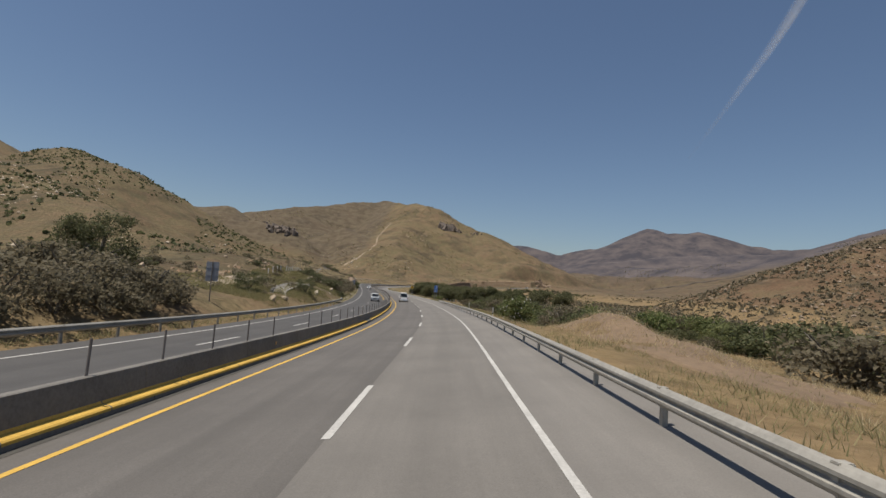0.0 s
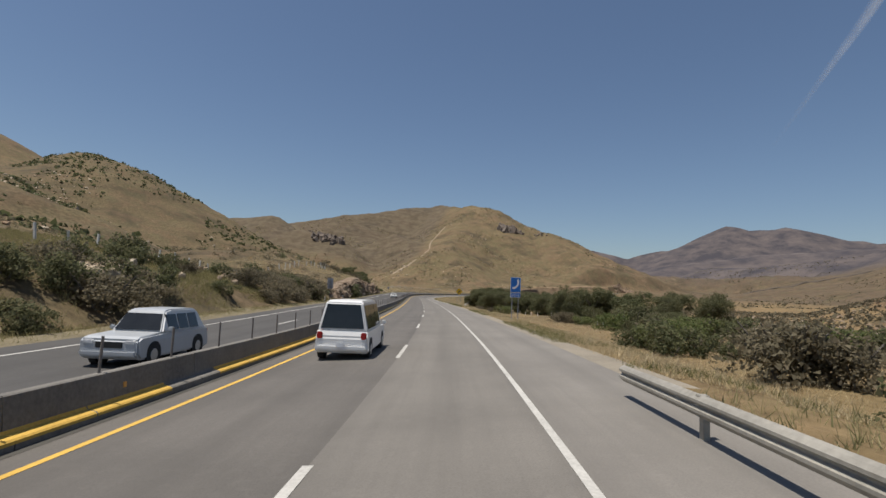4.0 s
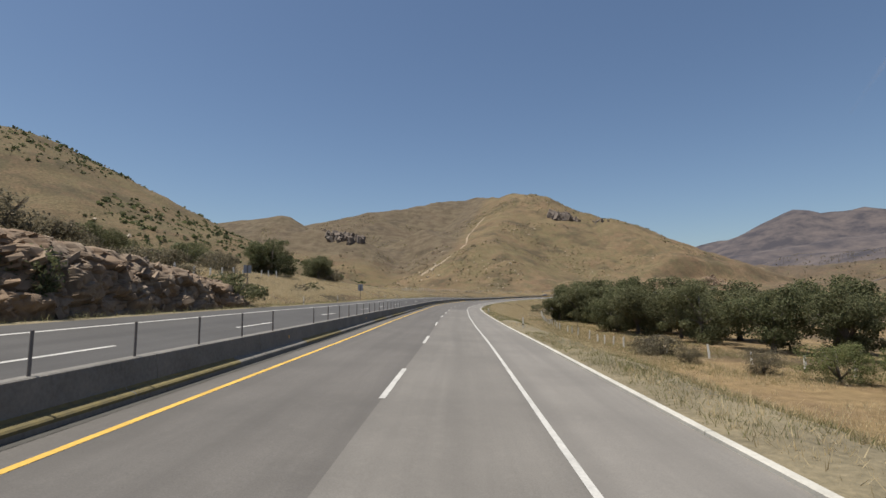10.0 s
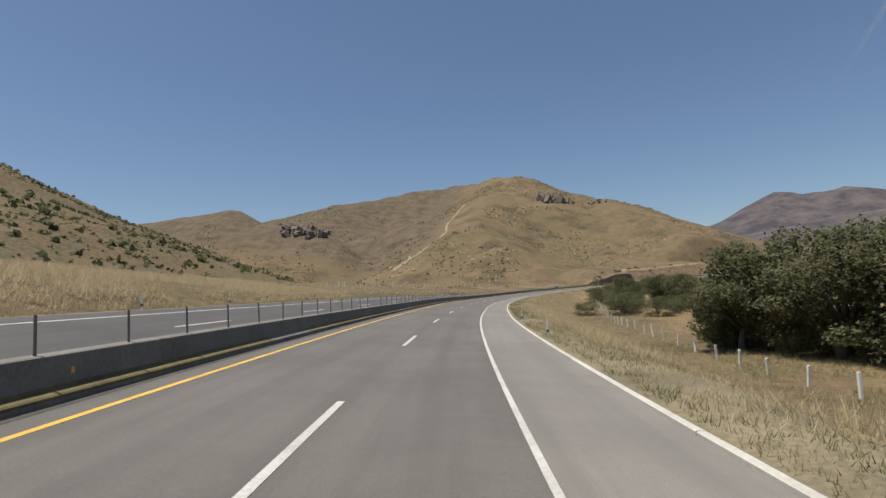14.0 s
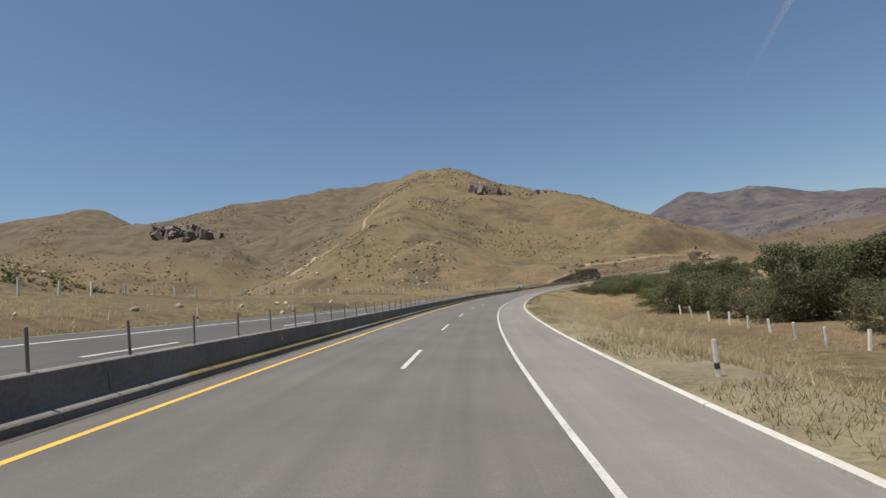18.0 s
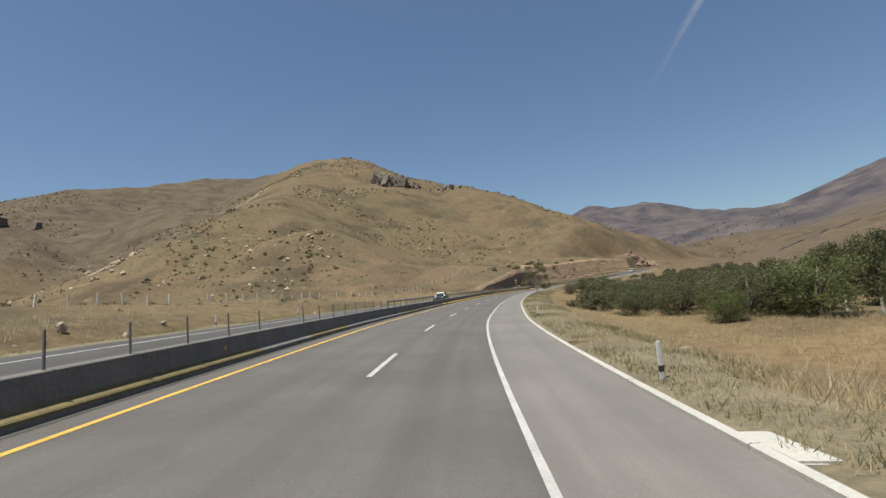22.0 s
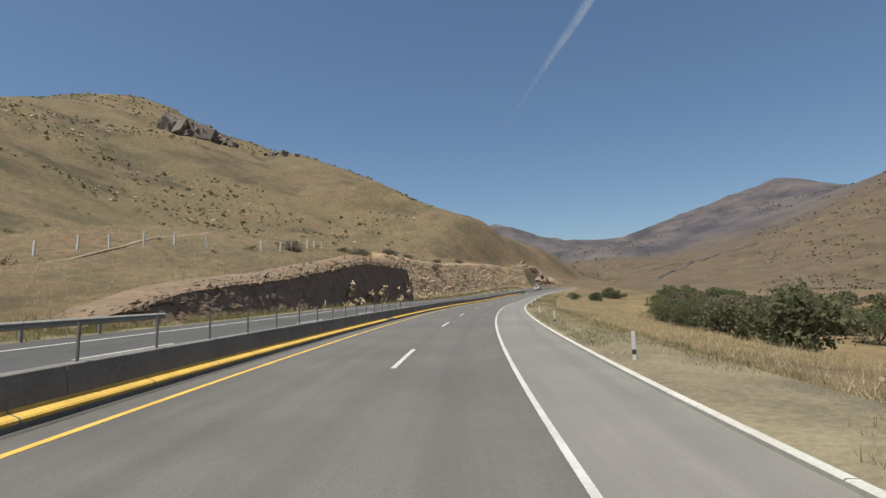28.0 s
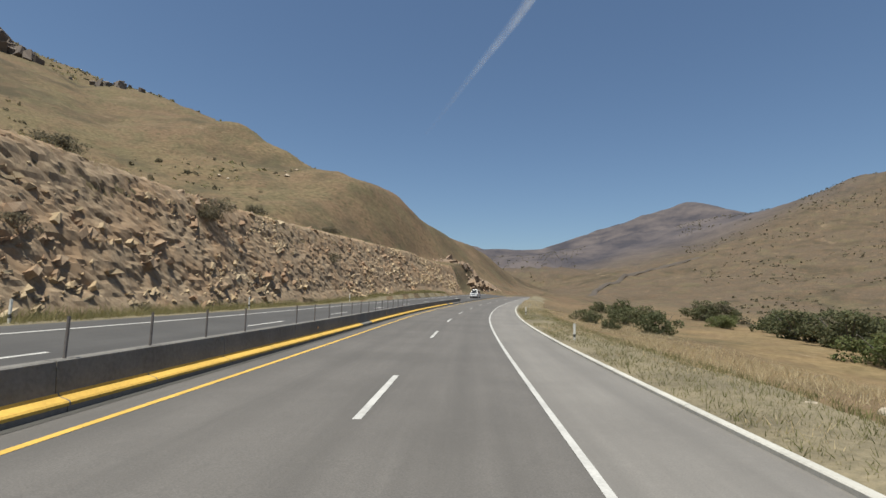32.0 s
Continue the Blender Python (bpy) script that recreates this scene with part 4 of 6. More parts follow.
def make_bush(seed, leaves, size, leaf, name, label, ragged=1.0, stems=4, tall=1.0, kind="bush"):
    """A bush one metre high, about 1.1 m in half-width."""
    rng, r = np.random.default_rng(seed), random.Random(seed)
    t = thing(name, Matrix(), label, kind, "bushes of the valley" if kind == "bush" else "shrubs of the valley")
    for k in range(stems):
        a = r.uniform(0, 6.28)
        part("stem", rod_bm([(0.05 * math.cos(a), 0.05 * math.sin(a), -0.12), (0.25 * math.cos(a), 0.25 * math.sin(a), 0.35), (0.6 * math.cos(a), 0.6 * math.sin(a), 0.8 * tall)], [0.03, 0.022, 0.008], 5), M_BARK, t)
    cs, rs = [(0, 0, 0.38)], [(0.6, 0.6, 0.36)]
    for k in range(15):
        a, q = r.uniform(0, 6.28), r.uniform(0.2, 0.95)
        cs.append((q * math.cos(a), q * math.sin(a), r.uniform(0.15, 0.92) * (1.08 - 0.45 * q)))
        w = r.uniform(0.14, 0.34) * ragged
        rs.append((w, w, r.uniform(0.12, 0.3)))
    v, f = leaf_quads(rng, cs, rs, leaves, size)
    v[:, 2] = np.maximum(v[:, 2], -0.05)
    quad_object("foliage", v, f, leaf, t)
    return t


def scatter(protos, places, sink=0.2):
    """Copies of prototypes at (station, offset, height, kind); the first use moves the prototype itself."""
    places = list(places)
    base = road_xyz(np.array([p[0] for p in places], float), np.array([p[1] for p in places], float))
    zs = ground_z(base[:, 0], base[:, 1])
    for (s, u, h, k), b, z in zip(places, base, zs):
        proto, unit = protos[k % len(protos)]
        f = h / unit
        wide = f * PLANT.uniform(0.85, 1.2)
        m = Matrix.Translation((b[0], b[1], z - sink)) @ Matrix.Rotation(PLANT.uniform(0, 6.28), 4, "Z") @ Matrix.Diagonal((wide, wide, f, 1))
        copy_thing(proto, m)


PLANT = random.Random(11)
OAKS = [(make_tree(21, 10, 5.2, 17000, 0.13, M_OAK, M_BARK, "oak_tree", "dark green live oak with a broad crown"), 10),
        (make_tree(22, 10, 4.6, 16000, 0.13, M_OAK, M_BARK, "oak_tree", "dark green live oak with a rounded crown", 0.28), 10),
        (make_tree(23, 10, 5.6, 17000, 0.14, M_OAK, M_BARK, "oak_tree", "dark olive live oak with a wide uneven crown", 0.25, 30), 10)]
WILLOW = [(make_tree(31, 10, 1.5, 3000, 0.1, M_OAK, M_BARK, "poplar_tree", "slender dark poplar with upright branches", 0.2, 30, skirt=0.1, girth=0.018), 10)]
DARKS = [(make_bush(41, 2700, 0.041, M_OAK, "bush", "dense dark green bush in dry grass"), 1), (make_bush(42, 2700, 0.041, M_OAK, "bush", "dense dark green bush with a ragged top", 1.2), 1)]
GREYS = [(make_bush(43, 2500, 0.037, M_SCRUB, "shrub", "dry grey-brown shrub with bare twigs", 1.3, 7, 1.0, "shrub"), 1), (make_bush(44, 2500, 0.037, M_SCRUB, "shrub", "grey-green twiggy shrub in dry grass", 1.15, 6, 1.0, "shrub"), 1)]
SMALL = [(make_tree(51, 6, 3.9, 8500, 0.092, M_OAK, M_BARK, "oak_tree", "small dark green oak, bushy to the ground", 0.12, 40, skirt=0.0), 6),
         (make_tree(52, 6, 3.6, 7500, 0.09, M_SCRUB, M_BARK, "willow_tree", "grey-green bushy willow in dry grass", 0.12, 40, skirt=0.0), 6),
         (make_tree(53, 6, 3.6, 8000, 0.09, M_GREEN, M_BARK, "willow_tree", "fresh green bushy willow by the road", 0.12, 36, skirt=0.0), 6)]
FRESH = [(make_bush(45, 2600, 0.041, M_GREEN, "bush", "bright green leafy bush by the riverbed", 1.2), 1)]

# groves beside the road
scatter(OAKS, [(s, u, h, i) for i, (s, u, h) in enumerate((
    (229, 35, 9), (236, 44, 10), (234, 50, 9), (250, 62, 11), (272, 84, 13), (262, 92, 13), (262, 76, 11),
    (284, 62, 8), (293, 53, 8.5), (302, 47, 9), (311, 43, 8.5), (320, 40, 9), (331, 36, 9.5), (341, 37, 9), (351, 33, 9.5), (361, 32, 9), (371, 37, 10.5), (379, 38, 10), (388, 36, 10), (397, 30, 9.5), (405, 26, 8.5), (413, 28, 7.5),
    (326, 52, 11), (344, 48, 11), (360, 42, 12), (376, 40, 12.5), (392, 36, 12.5), (406, 32, 12), (418, 38, 9), (424, 36, 7.5), (310, 62, 10), (333, 74, 11), (318, 84, 12),
    (509, 32, 8.6), (512, 42, 9), (500, 46, 9.5), (527, 48, 9), (545, 52, 9), (598, 40, 8), (606, 52, 8.5), (622, 47, 8), (640, 44, 7)))])
scatter(SMALL, [(296, 25, 2.6, 1), (292, 28, 3.4, 2), (288, 30, 3.6, 2), (303, 22, 2.2, 1), (206, 42, 3.4, 0), (216, 44, 5, 1), (222, 39, 5, 0)])
scatter(OAKS, [(40, -27, 6.0, 0), (373, -34.5, 6.5, 2), (380, -37, 6.0, 0), (322, -50, 5.5, 2)])
scatter(WILLOW, [(273, 46, 12.5, 0), (277, 50, 10, 0), (420, 47, 9, 0), (433, 52, 8, 0), (452, 55, 8, 0), (383, -37, 5, 0), (486, 52, 8, 0)])
# bushes beside the road, one by one
ROADSIDE = (
    (469, 20, 4.5), (466, 27, 5), (462, 33, 5.5), (474, 30, 4.5), (533, 24, 5.5), (528, 27, 6), (533, 32, 6), (540, 27, 5), (548, 25, 4), (556, 33, 5),
    (612, 13, 2.4), (606, 17, 4), (602, 21, 4.6), (596, 25, 5.2), (592, 29, 5.6), (586, 36, 6), (600, 30, 6), (610, 24, 5),
    (635, 16, 3.2), (629, 17, 3.8), (624, 16, 3.8), (619, 18, 4), (615, 20, 4.4), (642, 19, 3.4), (649, 20, 3.2), (656, 17, 2.6), (640, 27, 5), (626, 26, 5), (652, 29, 5),
    (721, 18.5, 2.8), (713, 19, 3.4), (743, 20, 3.6), (734, 19, 3.8), (727, 18, 3.6), (823, 13, 1.3), (844, 18.5, 2.4), (859, 24.5, 2.4), (835, 13, 1.6), (867, 22, 3.4), (828, 19, 2.2), (889, 20, 2.4),
    (214, -18.6, 3.0), (258, -20, 2.8), (273, -19, 2.4), (188, -31, 2.6))
scatter(SMALL, [(s, u, h * PLANT.uniform(0.75, 1.08), (0, 0, 0, 0, 2)[i % 5]) for i, (s, u, h) in enumerate(ROADSIDE) if h >= 3.6])
scatter(DARKS, [(s, u, h * PLANT.uniform(0.8, 1.3), i) for i, (s, u, h) in enumerate(ROADSIDE) if h < 3.6])
scatter(GREYS, [(s, u, h, i) for i, (s, u, h) in enumerate((
    (206, 43, 3.2), (219, 30, 3.4), (221, 33, 3), (317, 22.5, 2.2), (311, 22.4, 2.4), (685, 18, 3), (682, 19, 3.6), (690, 24, 3.5), (697, 27, 4), (704, 25, 3.6), (676, 26, 3.6), (750, 25, 4), (757, 30, 4),
    (26, -20, 2.6), (30, -20.5, 2.8), (34, -20.5, 3), (38, -21, 2.6), (33, -24, 3.4), (22, -20, 2.6), (41, -23, 2.4), (18, -20, 2.6), (36, -28, 3.4),
    (178, -20, 2.8), (186, -21, 2.4), (181, -24, 3), (250, -17.8, 2.0), (241, -18, 1.6), (204, -19, 2), (376, -33, 3.6), (382, -34, 4), (330, -36, 3), (318, -38, 3.2), (306, -40, 3.2), (335, -40, 3.4), (350, -38, 3)))])

SLOPE_BUSHES = [(758, -21.5, 1.5), (766, -24, 1.8), (774, -21, 1.2), (785, -25, 2.0), (793, -20.5, 1.4), (801, -26, 1.6), (812, -22, 1.8), (826, -25, 1.6), (839, -21, 1.4), (852, -26, 1.8), (747, -27, 1.6), (770, -29, 1.4), (806, -31, 1.8)]
scatter(GREYS, [(s, u, h, i) for i, (s, u, h) in enumerate(SLOPE_BUSHES)])

# the thicket along the dry river
r = PLANT
thick = []
for i in range(170):
    s = r.uniform(14, 205)
    u = 11.5 + 52 * r.random() ** 1.25 + (7 if s > 112 else 0) + (9 if s > 160 else 0)
    if s < 50 and u < 20:
        s += 44
    thick.append((s, u, r.uniform(1.4, 4.6) * (0.6 if u < 16 else 1.0), i))
scatter(DARKS, thick[:56])
scatter(GREYS, thick[56:112])
scatter(FRESH, thick[112:])
scatter(FRESH, [(r.uniform(24, 120), r.uniform(31, 46), r.uniform(2.6, 4.2), 0) for i in range(16)])
scatter(FRESH, [(r.uniform(54, 104), r.uniform(8.5, 17), r.uniform(1.1, 2.2), 0) for i in range(12)])
scatter(DARKS, [(r.uniform(47, 104), r.uniform(8.5, 19), r.uniform(1.2, 2.6), i) for i in range(18)])
scatter(GREYS, [(r.uniform(47, 108), r.uniform(7.5, 18), r.uniform(0.9, 2.0), i) for i in range(16)])
scatter(SMALL, [(668, 13, 3.0, 1), (672, 16, 4.2, 0), (676, 12.5, 2.6, 1), (679, 18, 4.6, 0), (684, 15, 3.4, 1), (668, 19, 4.4, 0), (690, 20, 4.2, 0)])
river = []
for i in range(60):
    s = r.uniform(655, 905)
    u = 22 + 26 * r.random() + (s - 655) * 0.06
    river.append((s, u, r.uniform(1.8, 4.6), i))
scatter(DARKS, river[:30])
scatter(GREYS, river[30:50])
scatter(FRESH, river[50:])

scatter(GREYS, [(r.uniform(128, 182), r.uniform(-25, -18.4), r.uniform(1.4, 2.8), i) for i in range(14)])
scatter(DARKS, [(r.uniform(120, 182), r.uniform(-30, -19.8), r.uniform(1.2, 2.6), i) for i in range(6)])

scatter(SMALL, [(r.uniform(584, 662), 19 + 24 * r.random(), r.uniform(2.6, 4.6), (0, 0, 0, 2)[i % 4]) for i in range(28)])
scatter(SMALL, [(r.uniform(462, 560), 27 + 20 * r.random(), r.uniform(2.8, 5.0), (0, 0, 0, 2)[i % 4]) for i in range(26)])
scatter(SMALL, [(r.uniform(664, 780), 24 + 16 * r.random(), r.uniform(2.0, 4.0), (1, 0, 2, 0)[i % 4]) for i in range(22)])
scatter(GREYS, [(r.uniform(752, 900), -17.8 - 1.8 * r.random(), r.uniform(0.5, 1.2), i) for i in range(26)])

scatter(GREYS, [(r.uniform(156, 196), r.uniform(-24, -18.2), r.uniform(1.2, 2.6), i) for i in range(12)])
scatter(DARKS, [(r.uniform(160, 200), r.uniform(-27, -18.6), r.uniform(1.3, 2.8), i) for i in range(9)])
scatter(SMALL, [(r.uniform(176, 214), 38 + 16 * r.random(), r.uniform(3.6, 5.6), (0, 0, 1)[i % 3]) for i in range(8)])
scatter(DARKS, [(r.uniform(74, 150), r.uniform(-46, -34), r.uniform(0.8, 1.6), i) for i in range(7)])
scatter(GREYS, [(r.uniform(70, 150), r.uniform(-48, -31), r.uniform(0.7, 1.6), i) for i in range(10)])
scatter(DARKS, [(r.uniform(118, 150), r.uniform(-23, -18.6), r.uniform(1.2, 2.2), i) for i in range(6)])


def by_plan(xy):
    """Stations and offsets of places given in the plan."""
    s, u = road_su(np.array([p[0] for p in xy], float), np.array([p[1] for p in xy], float))
    return list(zip(s.tolist(), u.tolist()))


# the big oak on the bank past the rock cut, the copse behind it and the lone tree on the ridge
scatter(OAKS, [(*by_plan([(-77.5, 343)])[0], 7.6, 0), (*by_plan([(-80.5, 346)])[0], 6.6, 2), (*by_plan([(-310, 554)])[0], 7, 1)])
scatter(DARKS, [(294, -18.8, 2.7, 0), (297, -20, 1.8, 1)])
scatter(GREYS, [(r.uniform(262, 312), r.uniform(-34, -22.5), r.uniform(1.4, 2.8), i) for i in range(12)])
copse = by_plan([(r.uniform(-106, -87), r.uniform(318, 352)) for i in range(18)])
scatter(SMALL, [(s, u, r.uniform(3.2, 5.4), (0, 0, 0, 1)[i % 4]) for i, (s, u) in enumerate(copse)])

# the lone sycamore at the roadside
syc = make_tree(77, 7.5, 3.2, 9500, 0.056, M_SPARSE, M_PALEBARK, "sycamore_tree", "sparse young sycamore with a pale trunk", 0.3, 52, "", 0.2, 0.015, 0.5)
syc.matrix_basis = stand(660.0, 6.1, 0.1)

# the flowering bush that leans over the guardrail, the two round bushes on the bank
oleander = make_bush(91, 3600, 0.04, M_GREEN, "oleander_bush", "green oleander bush dotted with white flowers", 1.1, 6)
part_v, part_f = leaf_quads(np.random.default_rng(92), [(0, 0, 0.5)], [(0.95, 0.95, 0.55)], 130, 0.032)
quad_object("flowers", part_v, part_f, M_POST, oleander)["label"] = "white flowers"
oleander.matrix_basis = stand(51.5, 7.6, 0.1) @ Matrix.Diagonal((2.0, 2.0, 2.5, 1))
scatter(SMALL, [(69, -24.6, 3.1, 0), (87, -20.8, 2.9, 0)])

for proto, _ in OAKS + WILLOW + SMALL + DARKS + GREYS + FRESH:
    for o in (*proto.children_recursive, proto):
        bpy.data.objects.remove(o)


# ---------- scrub on the hills, grass on the verges ----------
def shrub_field(name, xs, ys, lo, hi, seed, mat, label, per=5, lump=1.15):
    """Low shrubs strewn over the hills, each a handful of leaf clumps."""
    rng = np.random.default_rng(seed)
    z = ground_z(xs, ys)
    n = len(xs)
    h = lo + (hi - lo) * rng.random(n) ** 2.2
    k = np.repeat(np.arange(n), per)
    d = rng.normal(size=(len(k), 3))
    d /= np.linalg.norm(d, axis=1)[:, None]
    d[:, 2] = np.abs(d[:, 2])
    p = np.stack([xs[k], ys[k], z[k]], 1) + d * (h[k] * rng.uniform(0.3, 0.9, len(k)))[:, None] * np.array([0.9, 0.9, 0.75])
    a = rng.normal(size=p.shape)
    b = np.cross(a, rng.normal(size=p.shape))
    a /= np.linalg.norm(a, axis=1)[:, None]
    b /= np.linalg.norm(b, axis=1)[:, None]
    sz = (h[k] * rng.uniform(0.28, 0.6, len(k)))[:, None] * lump
    v = np.stack([p - a * sz, p - b * sz * 0.8, p + a * sz, p + b * sz * 0.8], 1).reshape(-1, 3)
    ob = quad_object(name, v, np.arange(len(v)).reshape(-1, 4), mat, None)
    return tagged(ob, label, "shrubs", kind="stuff")


rng = np.random.default_rng(5)


def sprinkle(n, x0, x1, y0, y1, keep):
    x, y = rng.uniform(x0, x1, n), rng.uniform(y0, y1, n)
    s, u = road_su(x, y)
    k = ((u > 75) | (u < -75)) & (fbm(x, y, 60, 3, 31) + 0.5 > keep)
    return x[k], y[k]


def near_shrubs(n, s0, s1, u0, u1, lo, hi, seed, mat, label):
    """Shrubs close enough to show their leaves."""
    g = np.random.default_rng(seed)
    p = road_xyz(g.uniform(s0, s1, n), g.uniform(u0, u1, n))
    k = fbm(p[:, 0], p[:, 1], 40, 3, seed) + 0.5 > 0.4
    shrub_field("near_scrub", p[k, 0], p[k, 1], lo, hi, seed, mat, label, 90, 0.2)




near_shrubs(680, 30, 340, -80, -22, 0.4, 2.2, 65, M_SCRUB, "grey shrubs on the stony bank")
near_shrubs(420, 40, 340, -80, -24, 0.5, 2.4, 66, M_OAK, "dark shrubs on the stony bank")
near_shrubs(200, 430, 900, -76, -30, 0.3, 1.5, 67, M_SCRUB, "small grey shrubs on the dry field")
near_shrubs(90, 30, 260, 40, 76, 0.6, 2.0, 68, M_SCRUB, "grey shrubs at the foot of the slope")
hx, hy = sprinkle(16000, -420, 200, 560, 1150, 0.40)
shrub_field("hill_scrub", hx, hy, 0.4, 1.7, 61, M_FARSCRUB, "small grey-olive shrubs dotted over the brown hillside")
near_shrubs(150, 600, 790, -78, -26, 0.3, 1.2, 69, M_SCRUB, "grey shrubs on the foot of the brown hill")
near_shrubs(50, 600, 790, -78, -26, 0.4, 1.3, 70, M_OAK, "dark shrubs on the foot of the brown hill")
hx, hy = sprinkle(9000, -420, 200, 560, 1150, 0.42)
shrub_field("hill_tufts", hx, hy, 0.5, 1.6, 77, M_TURF, "pale olive tufts dotted over the brown hillside")
hx, hy = sprinkle(17000, -460, -20, 60, 640, 0.34)
shrub_field("hill_scrub", hx, hy, 0.5, 2.4, 62, M_OAK, "dark shrubs dotted over the stony hillside")
hx, hy = sprinkle(30000, 60, 520, 100, 560, 0.18)
shrub_field("hill_scrub", hx, hy, 0.6, 2.2, 63, M_SCRUB, "grey shrubs covering the stony slope")
hx, hy = sprinkle(16000, 230, 1150, 650, 1700, 0.38)
shrub_field("hill_scrub", hx, hy, 0.7, 2.4, 64, M_FARSCRUB, "scattered shrubs on the valley's far slope", 5)


def far_thicket(name, n, s0, s1, u0, u1, lo, hi, mat, seed, label):
    g = np.random.default_rng(seed)
    p = road_xyz(g.uniform(s0, s1, n), g.uniform(u0, u1, n))
    k = fbm(p[:, 0], p[:, 1], 16, 3, seed) + 0.5 > 0.4
    shrub_field(name, p[k, 0], p[k, 1], lo, hi, seed, mat, label, 150, 0.22)


far_thicket("far_thicket", 90, 24, 130, 40, 74, 2.0, 4.6, M_GREEN, 71, "bright green reeds and willows along the dry river")
far_thicket("far_thicket", 170, 20, 215, 34, 80, 2.0, 4.2, M_SCRUB, 72, "grey-brown brush along the dry river")
far_thicket("far_thicket", 90, 60, 215, 40, 90, 2.0, 4.6, M_OAK, 73, "dark green brush along the dry river")
far_thicket("far_thicket", 240, 660, 940, 40, 110, 2.0, 5.0, M_OAK, 74, "dark green brush along the river bed")
far_thicket("far_thicket", 80, 660, 940, 46, 110, 2.0, 4.6, M_SCRUB, 75, "grey-brown brush along the river bed")
far_thicket("far_thicket", 70, 420, 600, 46, 90, 2.0, 5.0, M_SCRUB, 76, "grey brush behind the grove")
far_thicket("far_thicket", 130, 430, 680, 50, 120, 2.0, 4.6, M_OAK, 78, "dark green brush behind the grove")


def grass_field(name, n, s0, s1, u0, u1, h0, h1, mat, seed, label, patch=0.0, blades=5, power=1.0, lift=0.0):
    """Tufts of grass blades over a stretch of verge."""
    g = np.random.default_rng(seed)
    s, u = g.uniform(s0, s1, n), u0 + (u1 - u0) * g.random(n) ** power
    p = road_xyz(s, u)
    x, y = p[:, 0], p[:, 1]
    if patch:
        k = fbm(x, y, 7, 3, seed) + 0.5 > patch
        x, y = x[k], y[k]
    z = ground_z(x, y)
    m = len(x) * blades
    k = np.repeat(np.arange(len(x)), blades)
    bx, by, bz = x[k] + g.normal(0, 0.10, m), y[k] + g.normal(0, 0.10, m), z[k] - 0.03 + lift
    h = g.uniform(h0, h1, m) * np.repeat(g.uniform(0.6, 1.2, len(x)), blades)
    a = g.uniform(0, 6.283, m)
    w = g.uniform(0.005, 0.013, m) * (1 + h)
    lx, ly = g.normal(0, 0.5, m) * h, g.normal(0, 0.5, m) * h
    v = np.stack([np.stack([bx - np.cos(a) * w, by - np.sin(a) * w, bz], 1), np.stack([bx + np.cos(a) * w, by + np.sin(a) * w, bz], 1), np.stack([bx + lx, by + ly, bz + h], 1)], 1).reshape(-1, 3)
    return tagged(quad_object(name, v, np.arange(len(v)).reshape(-1, 3), mat, None), label, "grass", kind="stuff")


grass_field("dry_grass", 80000, 112, 860, 6.4, 20, 0.14, 0.42, M_STRAW, 81, "tall straw-coloured grass on the verge", 0.33, power=1.3)
grass_field("dry_grass", 50000, 112, 700, 17, 42, 0.2, 0.55, M_STRAW, 82, "straw-coloured grass in the field", 0.38)
grass_field("verge_weeds", 60000, 112, 860, 4.5, 8.8, 0.07, 0.26, M_BANKGRASS, 83, "low green weeds beside the kerb", 0.36, power=1.2, lift=0.12)
grass_field("field_grass", 26000, 290, 425, 9, 34, 0.15, 0.45, M_BANKGRASS, 99, "green and yellow grass in front of the grove", 0.34)
grass_field("verge_weeds", 3500, -30, 112, 4.1, 9, 0.1, 0.4, M_TURF, 84, "low weeds under the guardrail", 0.3, power=1.8)
grass_field("verge_weeds", 20000, -30, 860, -18.6, -16.2, 0.08, 0.4, M_TURF, 85, "green weeds beside the opposite carriageway", 0.38, lift=0.08)
grass_field("verge_straw", 14000, 112, 226, 5.4, 12, 0.1, 0.4, M_STRAW, 101, "straw tufts on the dirt beside the shoulder", 0.36)
grass_field("verge_straw", 26000, 226, 880, 4.9, 8.6, 0.08, 0.3, M_STRAW, 93, "thin straw tufts among the verge weeds", 0.42, lift=0.12)
grass_field("dry_grass", 38000, 190, 740, -46, -18.0, 0.15, 0.45, M_STRAW, 86, "straw-coloured grass on the bank", 0.45, power=0.8)
grass_field("bank_grass", 60000, 56, 196, -36, -17.5, 0.15, 0.5, M_BANKGRASS, 92, "olive grass and weeds on the stony bank", 0.3)
grass_field("dry_grass", 22000, 190, 300, -42, -20.2, 0.25, 0.6, M_STRAW, 88, "bright straw grass above the rock cut", 0.3)
grass_field("dry_grass", 30000, 286, 430, -36, -18.4, 0.3, 0.75, M_STRAW, 96, "bright tall straw grass beside the opposite carriageway", 0.28)
grass_field("dry_grass", 34000, 330, 560, 6.6, 17, 0.35, 0.8, M_STRAW, 97, "tall pale straw grass on the curving verge", 0.34, power=1.15)
grass_field("dry_grass", 14000, 6, 112, 8.5, 34, 0.12, 0.45, M_STRAW, 87, "dry grass on the bare earth beside the guardrail", 0.46, lift=0.1)
grass_field("verge_weeds", 5000, 6, 112, 7, 30, 0.1, 0.35, M_TURF, 94, "olive weeds on the bare earth beside the guardrail", 0.5, lift=0.1)
grass_field("dry_grass", 22000, 600, 790, -62, -20.6, 0.15, 0.4, M_STRAW, 89, "olive and straw grass on the hill's foot", 0.4)
grass_field("verge_weeds", 14000, 690, 930, -19.4, -16.2, 0.15, 0.45, M_BANKGRASS, 97, "olive green grass along the foot of the cut", 0.4, lift=0.08)
